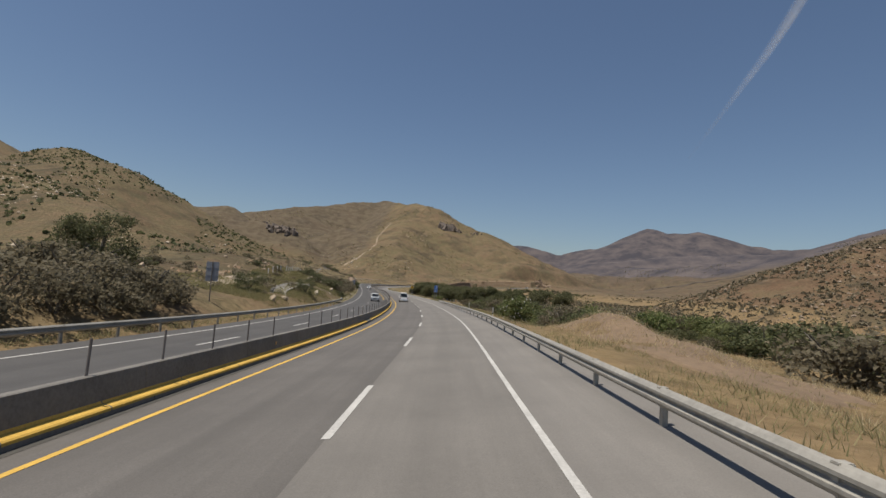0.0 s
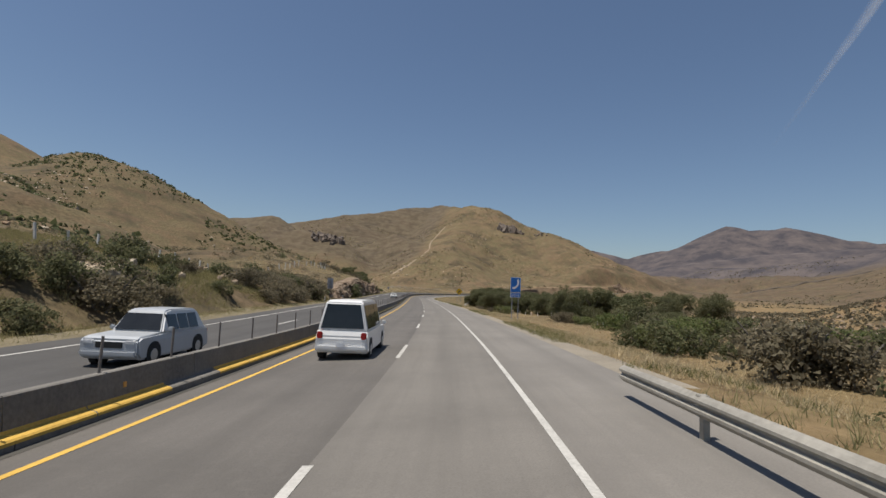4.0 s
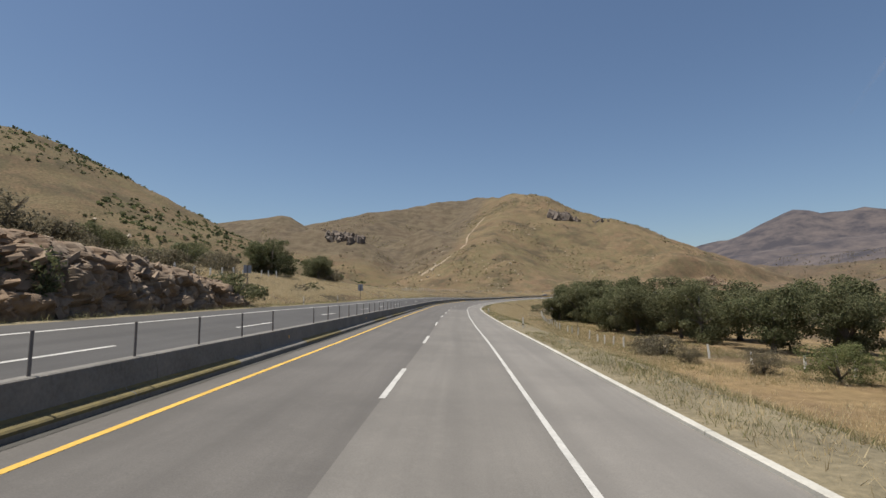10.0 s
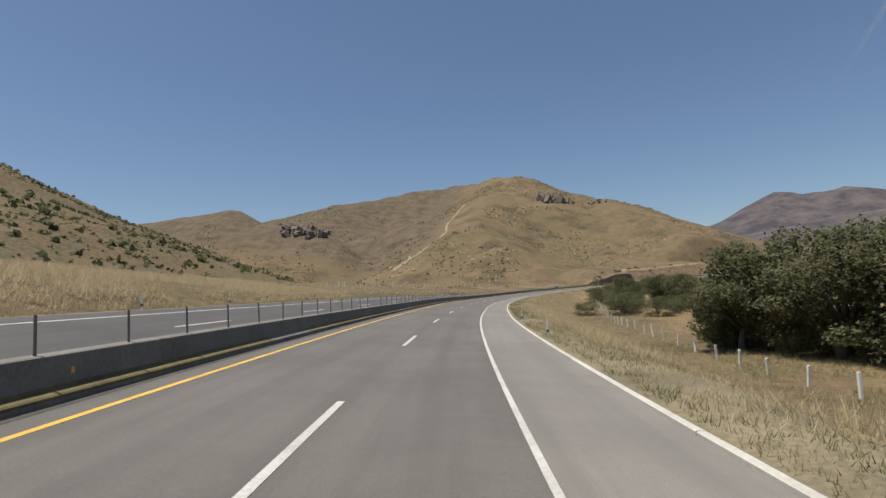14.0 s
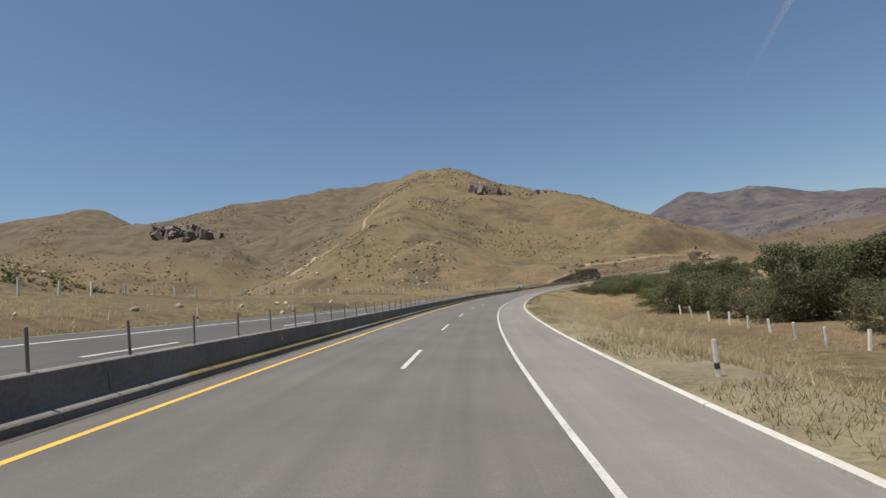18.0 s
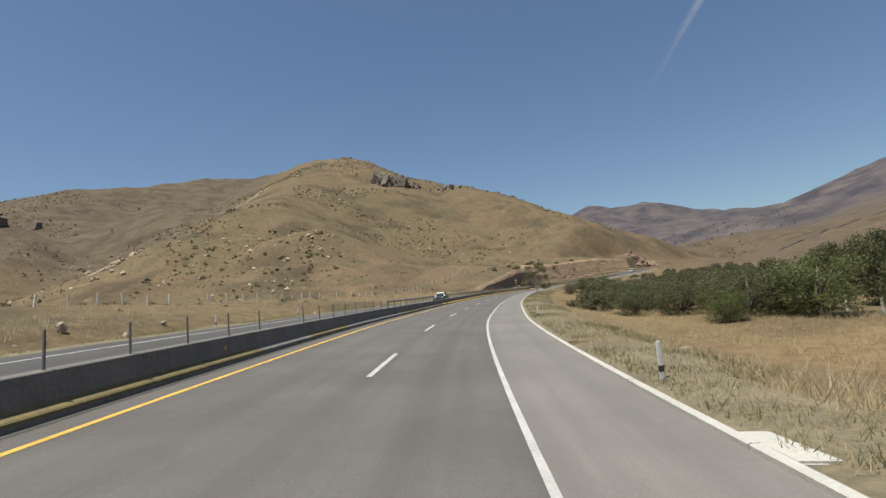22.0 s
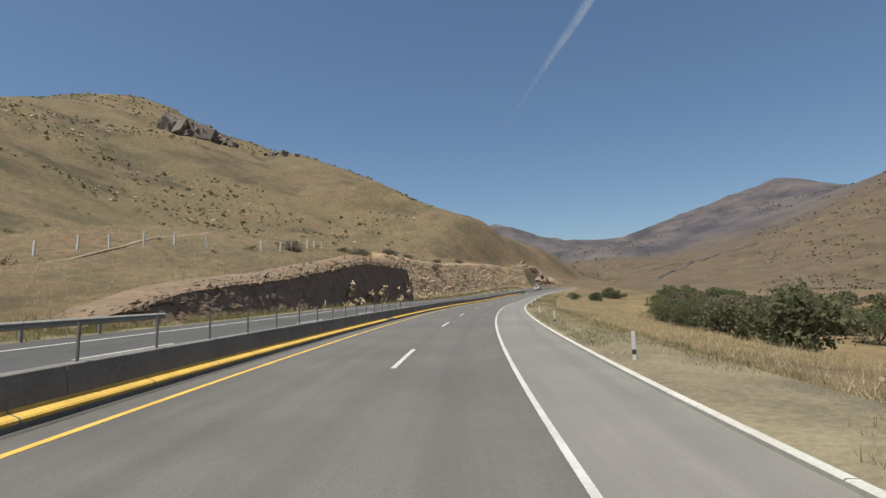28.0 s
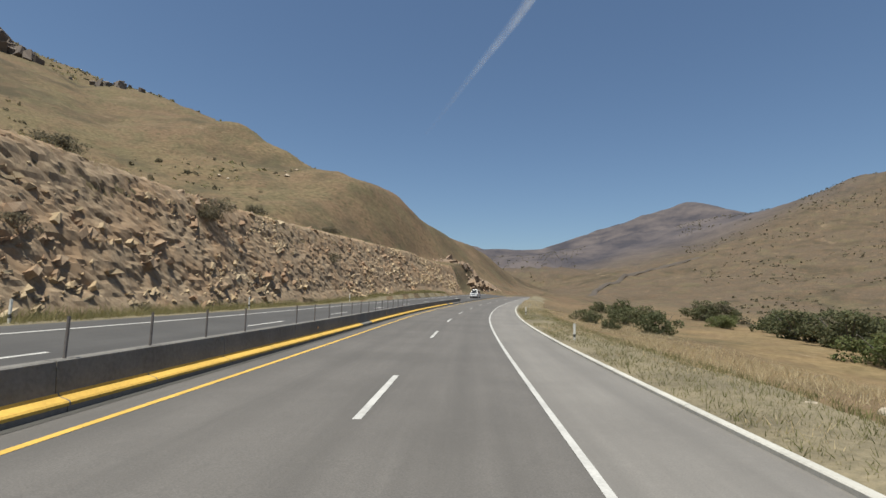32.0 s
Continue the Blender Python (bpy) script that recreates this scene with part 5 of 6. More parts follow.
grass_field("hill_weeds", 9000, 740, 930, -30, -18.0, 0.15, 0.5, M_TURF, 90, "tufts of weeds among the broken rock", 0.4)
grass_field("hill_weeds", 26000, 702, 900, -19.6, -16.6, 0.25, 0.8, M_BANKGRASS, 98, "olive weeds along the foot of the cut", 0.3)


# ---------- rock cuts, outcrops and boulders ----------
def rock_material(name, dark, light, warm, scale=1.0):
    m, nt, b = material(name, 0.92)
    f1, f2, f3 = noise_tex(nt, 2.2 * scale, 9, 0.7), noise_tex(nt, 0.35 * scale, 5), noise_tex(nt, 14 * scale, 4)
    c = mix(nt, ramp(nt, f1, [(0.35, (0, 0, 0)), (0.65, (1, 1, 1))]), dark, light)
    c = mix(nt, ramp(nt, f2, [(0.45, (0, 0, 0)), (0.6, (0.75, 0.75, 0.75))]), c, warm)
    c = mix(nt, ramp(nt, f3, [(0.6, (0, 0, 0)), (0.75, (0.5, 0.5, 0.5))]), c, dark)
    at = nt.nodes.new("ShaderNodeAttribute")
    at.attribute_name = "tone"
    c = mix(nt, ramp(nt, at.outputs["Fac"], [(0.0, (0, 0, 0)), (1.0, (0.65, 0.65, 0.65))]), c, tuple(v * 0.8 for v in dark))
    info = nt.nodes.new("ShaderNodeObjectInfo")
    c = mix(nt, ramp(nt, info.outputs["Random"], [(0.0, (0, 0, 0)), (1.0, (0.4, 0.4, 0.4))]), c, warm)
    nt.links.new(c, b.inputs["Base Color"])
    bump(nt, b, noise_tex(nt, 5.0 * scale, 8, 0.75), 0.6, 0.06)
    return m


M_ROCK = rock_material("fractured_rock", (0.11, 0.085, 0.065), (0.33, 0.27, 0.20), (0.25, 0.165, 0.10))
M_TANROCK = rock_material("tan_rock", (0.13, 0.09, 0.06), (0.37, 0.29, 0.19), (0.3, 0.18, 0.1))
M_DARKROCK = rock_material("dark_rock", (0.07, 0.058, 0.05), (0.19, 0.16, 0.135), (0.15, 0.115, 0.09), 0.5)
M_PALEROCK = rock_material("pale_boulder", (0.26, 0.215, 0.16), (0.5, 0.44, 0.34), (0.38, 0.29, 0.2), 1.5)


def cells(a, b, size, seed):
    """Blocky rock: height and tone of the nearest jittered cell, and how near its joint is."""
    ax, bx = a / size, b / size
    ia, ib = np.floor(ax), np.floor(bx)
    best, second = np.full(a.shape, 9.0), np.full(a.shape, 9.0)
    val, tone = np.zeros(a.shape), np.zeros(a.shape)
    for i in (-1, 0, 1):
        for j in (-1, 0, 1):
            ca, cb = ia + i, ib + j
            pa, pb = ca + hash2(ca, cb, seed), cb + hash2(ca, cb, seed + 1)
            d = np.hypot(ax - pa, bx - pb)
            tilt = (hash2(ca, cb, seed + 3) - 0.5) * (ax - pa) + (hash2(ca, cb, seed + 4) - 0.5) * (bx - pb)
            m = d < best
            second = np.where(m, best, np.minimum(second, d))
            best = np.where(m, d, best)
            val = np.where(m, hash2(ca, cb, seed + 2) + 0.9 * tilt, val)
            tone = np.where(m, hash2(ca, cb, seed + 6), tone)
    return val, tone, np.exp(-(second - best) / 0.07)


FACES = {}


def rock_face(name, s0, s1, prof, rows, step, depth, size, mat, label, seed, lean=0.25, parent=None, ends=(7, 7), stain=1.0):
    """A fractured face over the bank; prof lists (metres past the carriageway, share of the full height)."""
    ss = np.arange(s0, s1, step)
    pd, ph = np.array([q[0] for q in prof]), np.array([q[1] for q in prof])
    run = np.concatenate([[0], np.cumsum(np.hypot(np.diff(pd), np.diff(ph) * 6))])
    vv = np.linspace(0, run[-1], rows)
    S, V = np.meshgrid(ss, vv)
    Dm, Hf = np.interp(V, run, pd), np.interp(V, run, ph)
    P = road_xyz(S.ravel(), (-15.8 - Dm).ravel())
    lo, hi = road_xyz(ss, np.full(ss.shape, -15.8 - 1.6)), road_xyz(ss, np.full(ss.shape, -15.8 - FACE_TOP))
    z0, z1 = ground_z(lo[:, 0], lo[:, 1]), ground_z(hi[:, 0], hi[:, 1])
    fade = smooth(s0, s0 + ends[0], S) * (1 - smooth(s1 - ends[1], s1, S))
    Z = z0[None] + (z1 - z0)[None] * Hf
    G = ground_z(P[:, 0], P[:, 1]).reshape(S.shape)
    Z = G + (np.maximum(Z, G) - G) * np.clip(fade * 1.6, 0, 1)
    H = Z - z0[None]
    v1, t1, e1 = cells(S + 0.35 * H, H * 1.5 + 40, size, seed)
    v2, t2, e2 = cells(S * 1.1 + 9 - 0.3 * H, H * 1.5, size * 0.42, seed + 7)
    blk = v1 * 0.6 + v2 * 0.4 - 0.3 * e1 - 0.12 * e2
    out = (blk * depth - 0.12) * fade * np.clip(V / run[-1] * 8, 0.1, 1) + 0.05
    hx, hy = np.interp(S, S_AX, HEAD[:, 0]), np.interp(S, S_AX, HEAD[:, 1])
    X = P[:, 0].reshape(S.shape) + hy * out
    Y = P[:, 1].reshape(S.shape) - hx * out
    Zf = Z + lean * out - 0.2 * (1 - fade)
    FACES[name] = np.stack([X, Y, Zf], -1)
    f = np.array(grid_faces(len(ss), rows))[:, ::-1]
    ob = quad_object(name, np.stack([X.ravel(), Y.ravel(), Zf.ravel()], 1), f, mat, parent)
    tone = stain * np.clip(0.55 * t1 + 0.35 * t2 + 0.5 * e1 + 0.25 * e2 - 0.15, 0, 1)
    ob.data.attributes.new("tone", "FLOAT", "POINT").data.foreach_set("value", tone.ravel().astype(np.float32))
    return ob if parent else tagged(ob, label, "rock face", kind="structure")


M_DARKEARTH = rock_material("dark_earth", (0.15, 0.104, 0.072), (0.29, 0.21, 0.145), (0.25, 0.165, 0.105), 0.7)
M_CRUST = rock_material("tan_crust", (0.10, 0.068, 0.044), (0.27, 0.205, 0.135), (0.21, 0.14, 0.085), 1.2)
FACE_TOP = 5.2
cut_a = rock_face("rock_cut", 192, 299, [(1.6, 0), (1.8, 0.12), (2.1, 0.45), (2.5, 0.75), (3.2, 0.93), (4.6, 1.0)], 52, 0.17, 0.95, 1.9, M_ROCK, "dark fractured rock cut beside the opposite carriageway", 100, 0.3)
cut_b = rock_face("earth_cut", 701, 777, [(1.3, 0), (1.6, 0.2), (1.85, 0.5), (2.05, 0.82)], 34, 0.22, 0.24, 1.6, M_DARKEARTH, "shaded dark brown earth cut with a tan crust", 200, 0.05, None, (6, 2))
rock_face("crust", 701, 777, [(1.98, 0.80), (2.2, 0.86), (2.7, 0.92), (3.6, 0.98), (4.8, 1.0)], 26, 0.2, 0.28, 0.7, M_CRUST, "", 210, 0.4, cut_b, (6, 2))
M_SLOPE = rock_material("rocky_earth", (0.15, 0.105, 0.065), (0.36, 0.275, 0.175), (0.295, 0.19, 0.105), 0.8)
FACE_TOP = 11.0
cut_c = rock_face("rock_slope", 771, 928, [(1.8, 0), (2.8, 0.14), (4.2, 0.42), (6.4, 0.76), (10.6, 1.0)], 60, 0.26, 0.28, 1.3, M_SLOPE, "tan and orange broken rock slope above the road", 300, 0.5, stain=0.45)


def rock_mesh(seed, mat, flat=0.8):
    """A lump of fractured stone, about one metre across."""
    bm = bmesh.new()
    bmesh.ops.create_icosphere(bm, subdivisions=2, radius=0.5)
    r = random.Random(seed)
    cuts = [(Vector((r.gauss(0, 1), r.gauss(0, 1), r.gauss(0, 1))).normalized(), r.uniform(0.28, 0.44)) for _ in range(9)]
    for v in bm.verts:
        for n, d in cuts:
            k = v.co.dot(n) - d
            if k > 0:
                v.co -= n * k
        v.co += Vector((r.gauss(0, 0.012), r.gauss(0, 0.012), r.gauss(0, 0.012)))
        v.co.z *= flat
    me = bpy.data.meshes.new("rock")
    bm.to_mesh(me)
    bm.free()
    me.materials.append(mat)
    return me


ROCKS = [rock_mesh(k, M_ROCK) for k in range(5)]
TANS = [rock_mesh(k + 10, M_TANROCK) for k in range(5)]
M_CREAM = rock_material("cream_rock", (0.19, 0.145, 0.093), (0.5, 0.41, 0.27), (0.38, 0.27, 0.15), 1.6)
CREAM = [rock_mesh(k + 40, M_CREAM) for k in range(5)]
PALES = [rock_mesh(k + 20, M_PALEROCK) for k in range(4)]


def rocks_on(parent, meshes, n, s0, s1, d0, d1, lo, hi, seed, sink=0.3):
    """Loose stones over a stretch of the left bank, as pieces of the given face."""
    r = random.Random(seed)
    for k in range(n):
        s, d = r.uniform(s0, s1), r.uniform(d0, d1)
        z = lo + (hi - lo) * r.random() ** 2.5
        m = stand(s, -15.8 - d, z * sink * 0.5)
        m = m @ Euler((r.uniform(-0.5, 0.5), r.uniform(-0.5, 0.5), r.uniform(0, 6))).to_matrix().to_4x4() @ Matrix.Diagonal((z * r.uniform(0.8, 1.5), z, z * r.uniform(0.6, 1.0), 1))
        share("rock", r.choice(meshes), parent, m)


rocks_on(cut_a, ROCKS, 60, 200, 284, 1.4, 2.4, 0.2, 0.8, 1)
rocks_on(cut_b, CREAM, 60, 742, 775, 1.2, 1.9, 0.25, 1.0, 2)
rocks_on(cut_b, TANS, 40, 704, 758, 2.4, 4.4, 0.2, 0.6, 3)


def block_mesh(seed, mat):
    """An angular broken slab, one metre long."""
    r = random.Random(seed)
    bm = bmesh.new()
    bmesh.ops.create_cube(bm, size=1.0)
    for v in bm.verts:
        v.co += Vector((r.gauss(0, 0.11), r.gauss(0, 0.11), r.gauss(0, 0.11)))
    bmesh.ops.bevel(bm, geom=list(bm.edges), offset=0.05, segments=1, affect="EDGES")
    me = bpy.data.meshes.new("rock")
    bm.to_mesh(me)
    bm.free()
    me.materials.append(mat)
    return me


def cluster_points(grid, clusters, each, r, rows, spread):
    """Places on a face: a few ledges, each with many blocks."""
    nr, nc = grid.shape[:2]
    out = []
    for _ in range(clusters):
        i, j = r.uniform(rows[0], rows[1]) * nr, r.uniform(0.03, 0.97) * nc
        for _ in range(each):
            a, b = int(np.clip(i + r.gauss(0, spread[0]), 1, nr - 2)), int(np.clip(j + r.gauss(0, spread[1]), 1, nc - 2))
            out.append(grid[a, b])
    return out


def dip(r, yaw):
    """A common dip of the beds, with a little scatter."""
    return (Matrix.Rotation(yaw + r.gauss(0, 0.3), 3, "Z") @ Euler((r.gauss(0.4, 0.16), r.gauss(-0.35, 0.16), 0)).to_matrix())


def ledges(parent, meshes, points, lo, hi, seed, yaw):
    r = random.Random(seed)
    for p in points:
        z = lo + (hi - lo) * r.random() ** 2
        m = Matrix.Translation((p[0], p[1], p[2] - 0.3 * z)) @ dip(r, yaw).to_4x4() @ Matrix.Diagonal((z * r.uniform(0.6, 1.0), z * r.uniform(0.9, 1.7), z * r.uniform(0.3, 0.6), 1))
        share("rock", r.choice(meshes), parent, m)


def rubble(name, points, lo, hi, seed, yaw, mat, label, tall=0.45):
    """Hundreds of smaller angular blocks in one mesh."""
    g, r = np.random.default_rng(seed), random.Random(seed)
    n = len(points)
    cube = np.array([(x, y, z) for x in (-0.5, 0.5) for y in (-0.5, 0.5) for z in (-0.5, 0.5)])
    quads = np.array([(0, 1, 3, 2), (4, 6, 7, 5), (0, 4, 5, 1), (2, 3, 7, 6), (0, 2, 6, 4), (1, 5, 7, 3)])
    c = cube[None] * (1 + 0.25 * g.normal(size=(n, 8, 3)))
    size = lo + (hi - lo) * g.random(n) ** 2.2
    c *= (size[:, None] * np.stack([g.uniform(0.6, 1.1, n), g.uniform(0.9, 1.7, n), tall * g.uniform(0.6, 1.5, n)], 1))[:, None]
    rot = np.array([[list(row) for row in dip(r, yaw)] for _ in range(n)])
    at = np.array(points)
    at[:, 2] -= 0.22 * size
    v = np.einsum("nij,nkj->nki", rot, c) + at[:, None]
    f = (quads[None] + 8 * np.arange(n)[:, None, None]).reshape(-1, 4)
    ob = quad_object(name, v.reshape(-1, 3), f, mat, None)
    tone = np.repeat(g.random(n) * 0.6, 8)
    ob.data.attributes.new("tone", "FLOAT", "POINT").data.foreach_set("value", tone.astype(np.float32))
    return tagged(ob, label, "rocks", kind="stuff")


r = random.Random(44)
BLOCKS = [block_mesh(k, M_CREAM) for k in range(6)]
slope = FACES["rock_slope"]
ledges(cut_c, BLOCKS, cluster_points(slope, 24, 9, r, (0.1, 0.7), (2.6, 7)), 0.35, 0.95, 4, -0.5)
rubble("broken_rock", cluster_points(slope, 54, 24, r, (0.05, 0.72), (2.4, 7)), 0.13, 0.55, 5, -0.5, M_CREAM, "pale broken rock scattered over the road cut")
rubble("broken_rock", cluster_points(slope, 40, 14, r, (0.1, 0.85), (3, 9)), 0.2, 0.85, 6, -0.5, M_TANROCK, "orange-brown broken rock on the road cut")
rubble("broken_rock", cluster_points(FACES["crust"], 60, 14, r, (0.0, 0.8), (3, 9)), 0.1, 0.55, 7, -0.4, M_CRUST, "tan rock crust along the top of the cut")
tail = FACES["earth_cut"]
side = road_xyz(np.array([760.0, 760.0]), np.array([-17.0, -16.0]))
side = Vector((side[1][0] - side[0][0], side[1][1] - side[0][1], 0)).normalized()
outcrop = cluster_points(tail[:, int(tail.shape[1] * 0.5):], 11, 30, r, (0.0, 0.4), (3.4, 3.0))
outcrop = [tuple(Vector(tuple(q)) + side * r.uniform(0.0, 0.4)) for q in outcrop]
rubble("broken_rock", outcrop, 0.2, 0.7, 8, -0.4, M_CREAM, "pale rocks standing out of the dark earth")
ledges(cut_a, [block_mesh(k + 20, M_ROCK) for k in range(6)], cluster_points(FACES["rock_cut"], 36, 8, r, (0.0, 0.8), (4, 8)), 0.25, 0.7, 12, 0.1)
rubble("broken_rock", cluster_points(FACES["rock_cut"], 30, 9, r, (0.0, 0.78), (4, 9)), 0.12, 0.45, 9, 0.1, M_ROCK, "dark fractured blocks of the road cut", 0.7)
bank = []
for s, u in ((78, -35), (86, -36.5), (95, -36), (100, -34), (108, -38), (117, -33), (126, -40), (135, -36), (146, -41), (152, -30), (160, -24), (168, -21), (176, -22), (184, -20.5), (190, -22), (196, -20)):
    for k in range(16):
        q = road_xyz(s + r.gauss(0, 3.2), u + r.gauss(0, 1.8))
        bank.append((q[0], q[1], float(ground_z(q[:1], q[1:2])[0])))
rubble("bank_rocks", bank, 0.2, 1.05, 13, 0.2, M_TANROCK, "tan and grey rocks standing out of the bank", 0.8)
g = np.random.default_rng(77)
nx, ny = g.normal(168, 13, 900), g.normal(893, 9, 900)
ns_, nu_ = road_su(nx, ny)
keep = (nu_ < -18.5) & (nu_ > -36) & (nx > 156)
nx, ny = nx[keep], ny[keep]
rubble("broken_rock", [tuple(q) for q in np.stack([nx, ny, ground_z(nx, ny)], 1)], 0.8, 3.2, 10, -0.6, M_ROCK, "tan rock cliff at the nose of the hill", 0.8)


def boulder(s, u, size, meshes, k, label, sink=0.25):
    m = stand(s, u, size * sink * 0.5)
    ob = new("boulder", meshes[k % len(meshes)])
    ob.matrix_basis = m @ Matrix.Translation((0, 0, size * 0.28)) @ Euler((0.3 * k, 0.2 * k, 1.3 * k)).to_matrix().to_4x4() @ Matrix.Diagonal((size * 1.2, size, size * 1.05, 1))
    return tagged(ob, label, "boulder", "boulders")


boulder(132, -21.5, 3.0, PALES, 1, "big pale boulder resting on the grassy bank", 0.3)
boulder(692.8, 15.3, 2.3, PALES, 2, "big pale boulder in the dry grass", 0.3)
r = random.Random(8)
for k in range(34):
    boulder(r.uniform(150, 205), r.uniform(-30, -18.6), r.uniform(0.4, 1.3), ROCKS, k, "grey-brown rock lying on the bank")
for k in range(30):
    boulder(r.uniform(60, 150), r.uniform(-44, -19), r.uniform(0.3, 1.2), PALES, k, "pale stone on the grassy bank")
for k in range(24):
    boulder(r.uniform(440, 600), r.uniform(-24, -17.2), r.uniform(0.2, 0.7), PALES, k, "white stone in the grass beside the road")
for k in range(30):
    boulder(r.uniform(500, 800), r.uniform(5.2, 12), r.uniform(0.12, 0.45), PALES, k, "small pale stone on the verge")


def outcrop(cx, cy, span, n, lo, hi, meshes, seed, label, name="outcrop"):
    """A cluster of crags on a hillside."""
    r = random.Random(seed)
    ob = tagged(new(name), label, "outcrop", "hill outcrops")
    ob.empty_display_size = 2
    px = [cx + r.gauss(0, span[0]) for _ in range(n)]
    py = [cy + r.gauss(0, span[1]) for _ in range(n)]
    zs = ground_z(np.array(px), np.array(py))
    for x, y, z in zip(px, py, zs):
        q = r.uniform(lo, hi)
        m = Matrix.Translation((x, y, z + q * 0.2)) @ Euler((r.uniform(-0.5, 0.5), r.uniform(-0.5, 0.5), r.uniform(0, 6))).to_matrix().to_4x4() @ Matrix.Diagonal((q * r.uniform(0.7, 1.2), q * 0.8, q * r.uniform(0.8, 1.5), 1))
        share("crag", r.choice(meshes), ob, m)
    return ob


CRAGS = [block_mesh(k + 60, M_DARKROCK) for k in range(6)]
outcrop(-2, 1045, (8, 6), 90, 3.5, 8.5, CRAGS, 11, "dark craggy outcrop high on the brown hill")
outcrop(22, 1040, (4, 5), 16, 2, 4.5, CRAGS, 12, "dark crags below the summit")
outcrop(58, 1050, (9, 4), 14, 1.5, 3.5, CRAGS, 13, "low dark crags along the hill's crest")
outcrop(-296, 925, (14, 9), 70, 3, 8, CRAGS, 14, "grey craggy ravine on the hill")
outcrop(-320, 985, (8, 20), 40, 3, 7, CRAGS, 17, "grey crags climbing the hill's ravine")
outcrop(-142, 795, (5, 14), 26, 1.2, 3.5, PALES, 15, "pale rocks along a dry gully")
outcrop(-52, 762, (5, 8), 16, 0.8, 2.4, PALES, 16, "pale rocks on the brown slope")


def stone_field(name, xs, ys, lo, hi, seed, mat, label):
    """Stones strewn over a slope, each a small eight-sided lump."""
    g = np.random.default_rng(seed)
    z = ground_z(xs, ys)
    n = len(xs)
    h = lo + (hi - lo) * g.random(n) ** 3
    unit = np.array([(1, 0, 0), (0, 1, 0), (-1, 0, 0), (0, -1, 0), (0.15, 0.1, 0.75), (0, 0, -0.4)])
    an = g.uniform(0, 6.28, n)
    c, s = np.cos(an)[:, None], np.sin(an)[:, None]
    j = 1 + 0.35 * g.normal(size=(n, 6, 1))
    u = unit[None] * j
    x = (u[..., 0] * c - u[..., 1] * s) * h[:, None] * 0.6 + xs[:, None]
    y = (u[..., 0] * s + u[..., 1] * c) * h[:, None] * 0.6 + ys[:, None]
    v = np.stack([x, y, u[..., 2] * h[:, None] * 0.6 + z[:, None]], -1).reshape(-1, 3)
    tri = np.array([(0, 1, 4), (1, 2, 4), (2, 3, 4), (3, 0, 4), (1, 0, 5), (2, 1, 5), (3, 2, 5), (0, 3, 5)])
    f = (tri[None] + 6 * np.arange(n)[:, None, None]).reshape(-1, 3)
    return tagged(quad_object(name, v, f, mat, None), label, "stones", kind="stuff")


hx, hy = sprinkle(5200, -330, -20, 30, 420, 0.42)
stone_field("hill_stones", hx, hy, 0.3, 2.2, 91, M_PALEROCK, "pale stones strewn over the near hillside")
hx, hy = sprinkle(6500, 60, 420, 150, 480, 0.36)
stone_field("hill_stones", hx, hy, 0.4, 2.6, 92, M_ROCK, "brown stones covering the slope across the riverbed")
hx, hy = sprinkle(3500, -250, 180, 640, 1100, 0.5)
stone_field("hill_stones", hx, hy, 0.4, 2.0, 93, M_PALEROCK, "pale stones strewn over the brown hill")


# ---------- ribbons draped over the land ----------
def drape(name, nodes, cross, mat, parent=None, step=3.0, wob=0.4, seed=0):
    """A ribbon along (x, y) nodes; cross lists (offset to the right, height over the ground)."""
    line = spline([(x, y) for x, y in nodes], max(2, int(np.hypot(*(np.array(nodes[1]) - nodes[0])) / step)))
    d = np.gradient(line, axis=0)
    d /= np.linalg.norm(d, axis=1)[:, None]
    base = np.arange(len(line))
    rows = []
    fade = np.clip(np.minimum(base, base[::-1]) / 4, 0, 1)
    for i, (o, h) in enumerate(cross):
        q = o + wob * 2 * value_noise(base * 0.37, np.full(len(line), 3.7 * i), seed + i)
        x, y = line[:, 0] + d[:, 1] * q, line[:, 1] - d[:, 0] * q
        rows.append(np.stack([x, y, ground_z(x, y) + h * fade - 0.1 * (1 - fade) + wob * 0.25 * value_noise(base * 0.6, np.full(len(line), 9.1 * i), seed)], 1))
    n = len(line)
    f = [(i * n + j, (i + 1) * n + j, (i + 1) * n + j + 1, i * n + j + 1) for i in range(len(cross) - 1) for j in range(n - 1)]
    return mesh_object(name, np.vstack(rows), f, mat, parent, True)


M_GULLY = rough_mat("gully_wash", (0.17, 0.125, 0.08), (0.3, 0.235, 0.16), 0.8, 0.08, 0.95, 0.6, 0.2)
M_TRACK = rough_mat("pale_dirt", (0.22, 0.17, 0.12), (0.38, 0.31, 0.23), 3, 0.2, 0.95, 0.6, 0.05)
M_EARTH = rough_mat("brown_earth", (0.085, 0.055, 0.034), (0.22, 0.152, 0.092), 2.2, 0.3, 0.95, 0.9, 0.08)
M_CUTLINE = rough_mat("dark_hillside_cut", (0.045, 0.036, 0.03), (0.1, 0.08, 0.062), 0.6, 0.05, 0.95)
track = [tuple(road_xyz(s, u)[:2]) for s, u in ((44, -26), (56, -28.6), (68, -30), (80, -31), (92, -32), (104, -33), (112, -34.5))]
tagged(drape("dirt_track", track, [(-1.7, -0.02), (-1.3, 0.08), (0, 0.12), (1.3, 0.08), (1.7, -0.02)], M_TRACK), "pale dirt track climbing the stony hillside", "track", kind="structure")
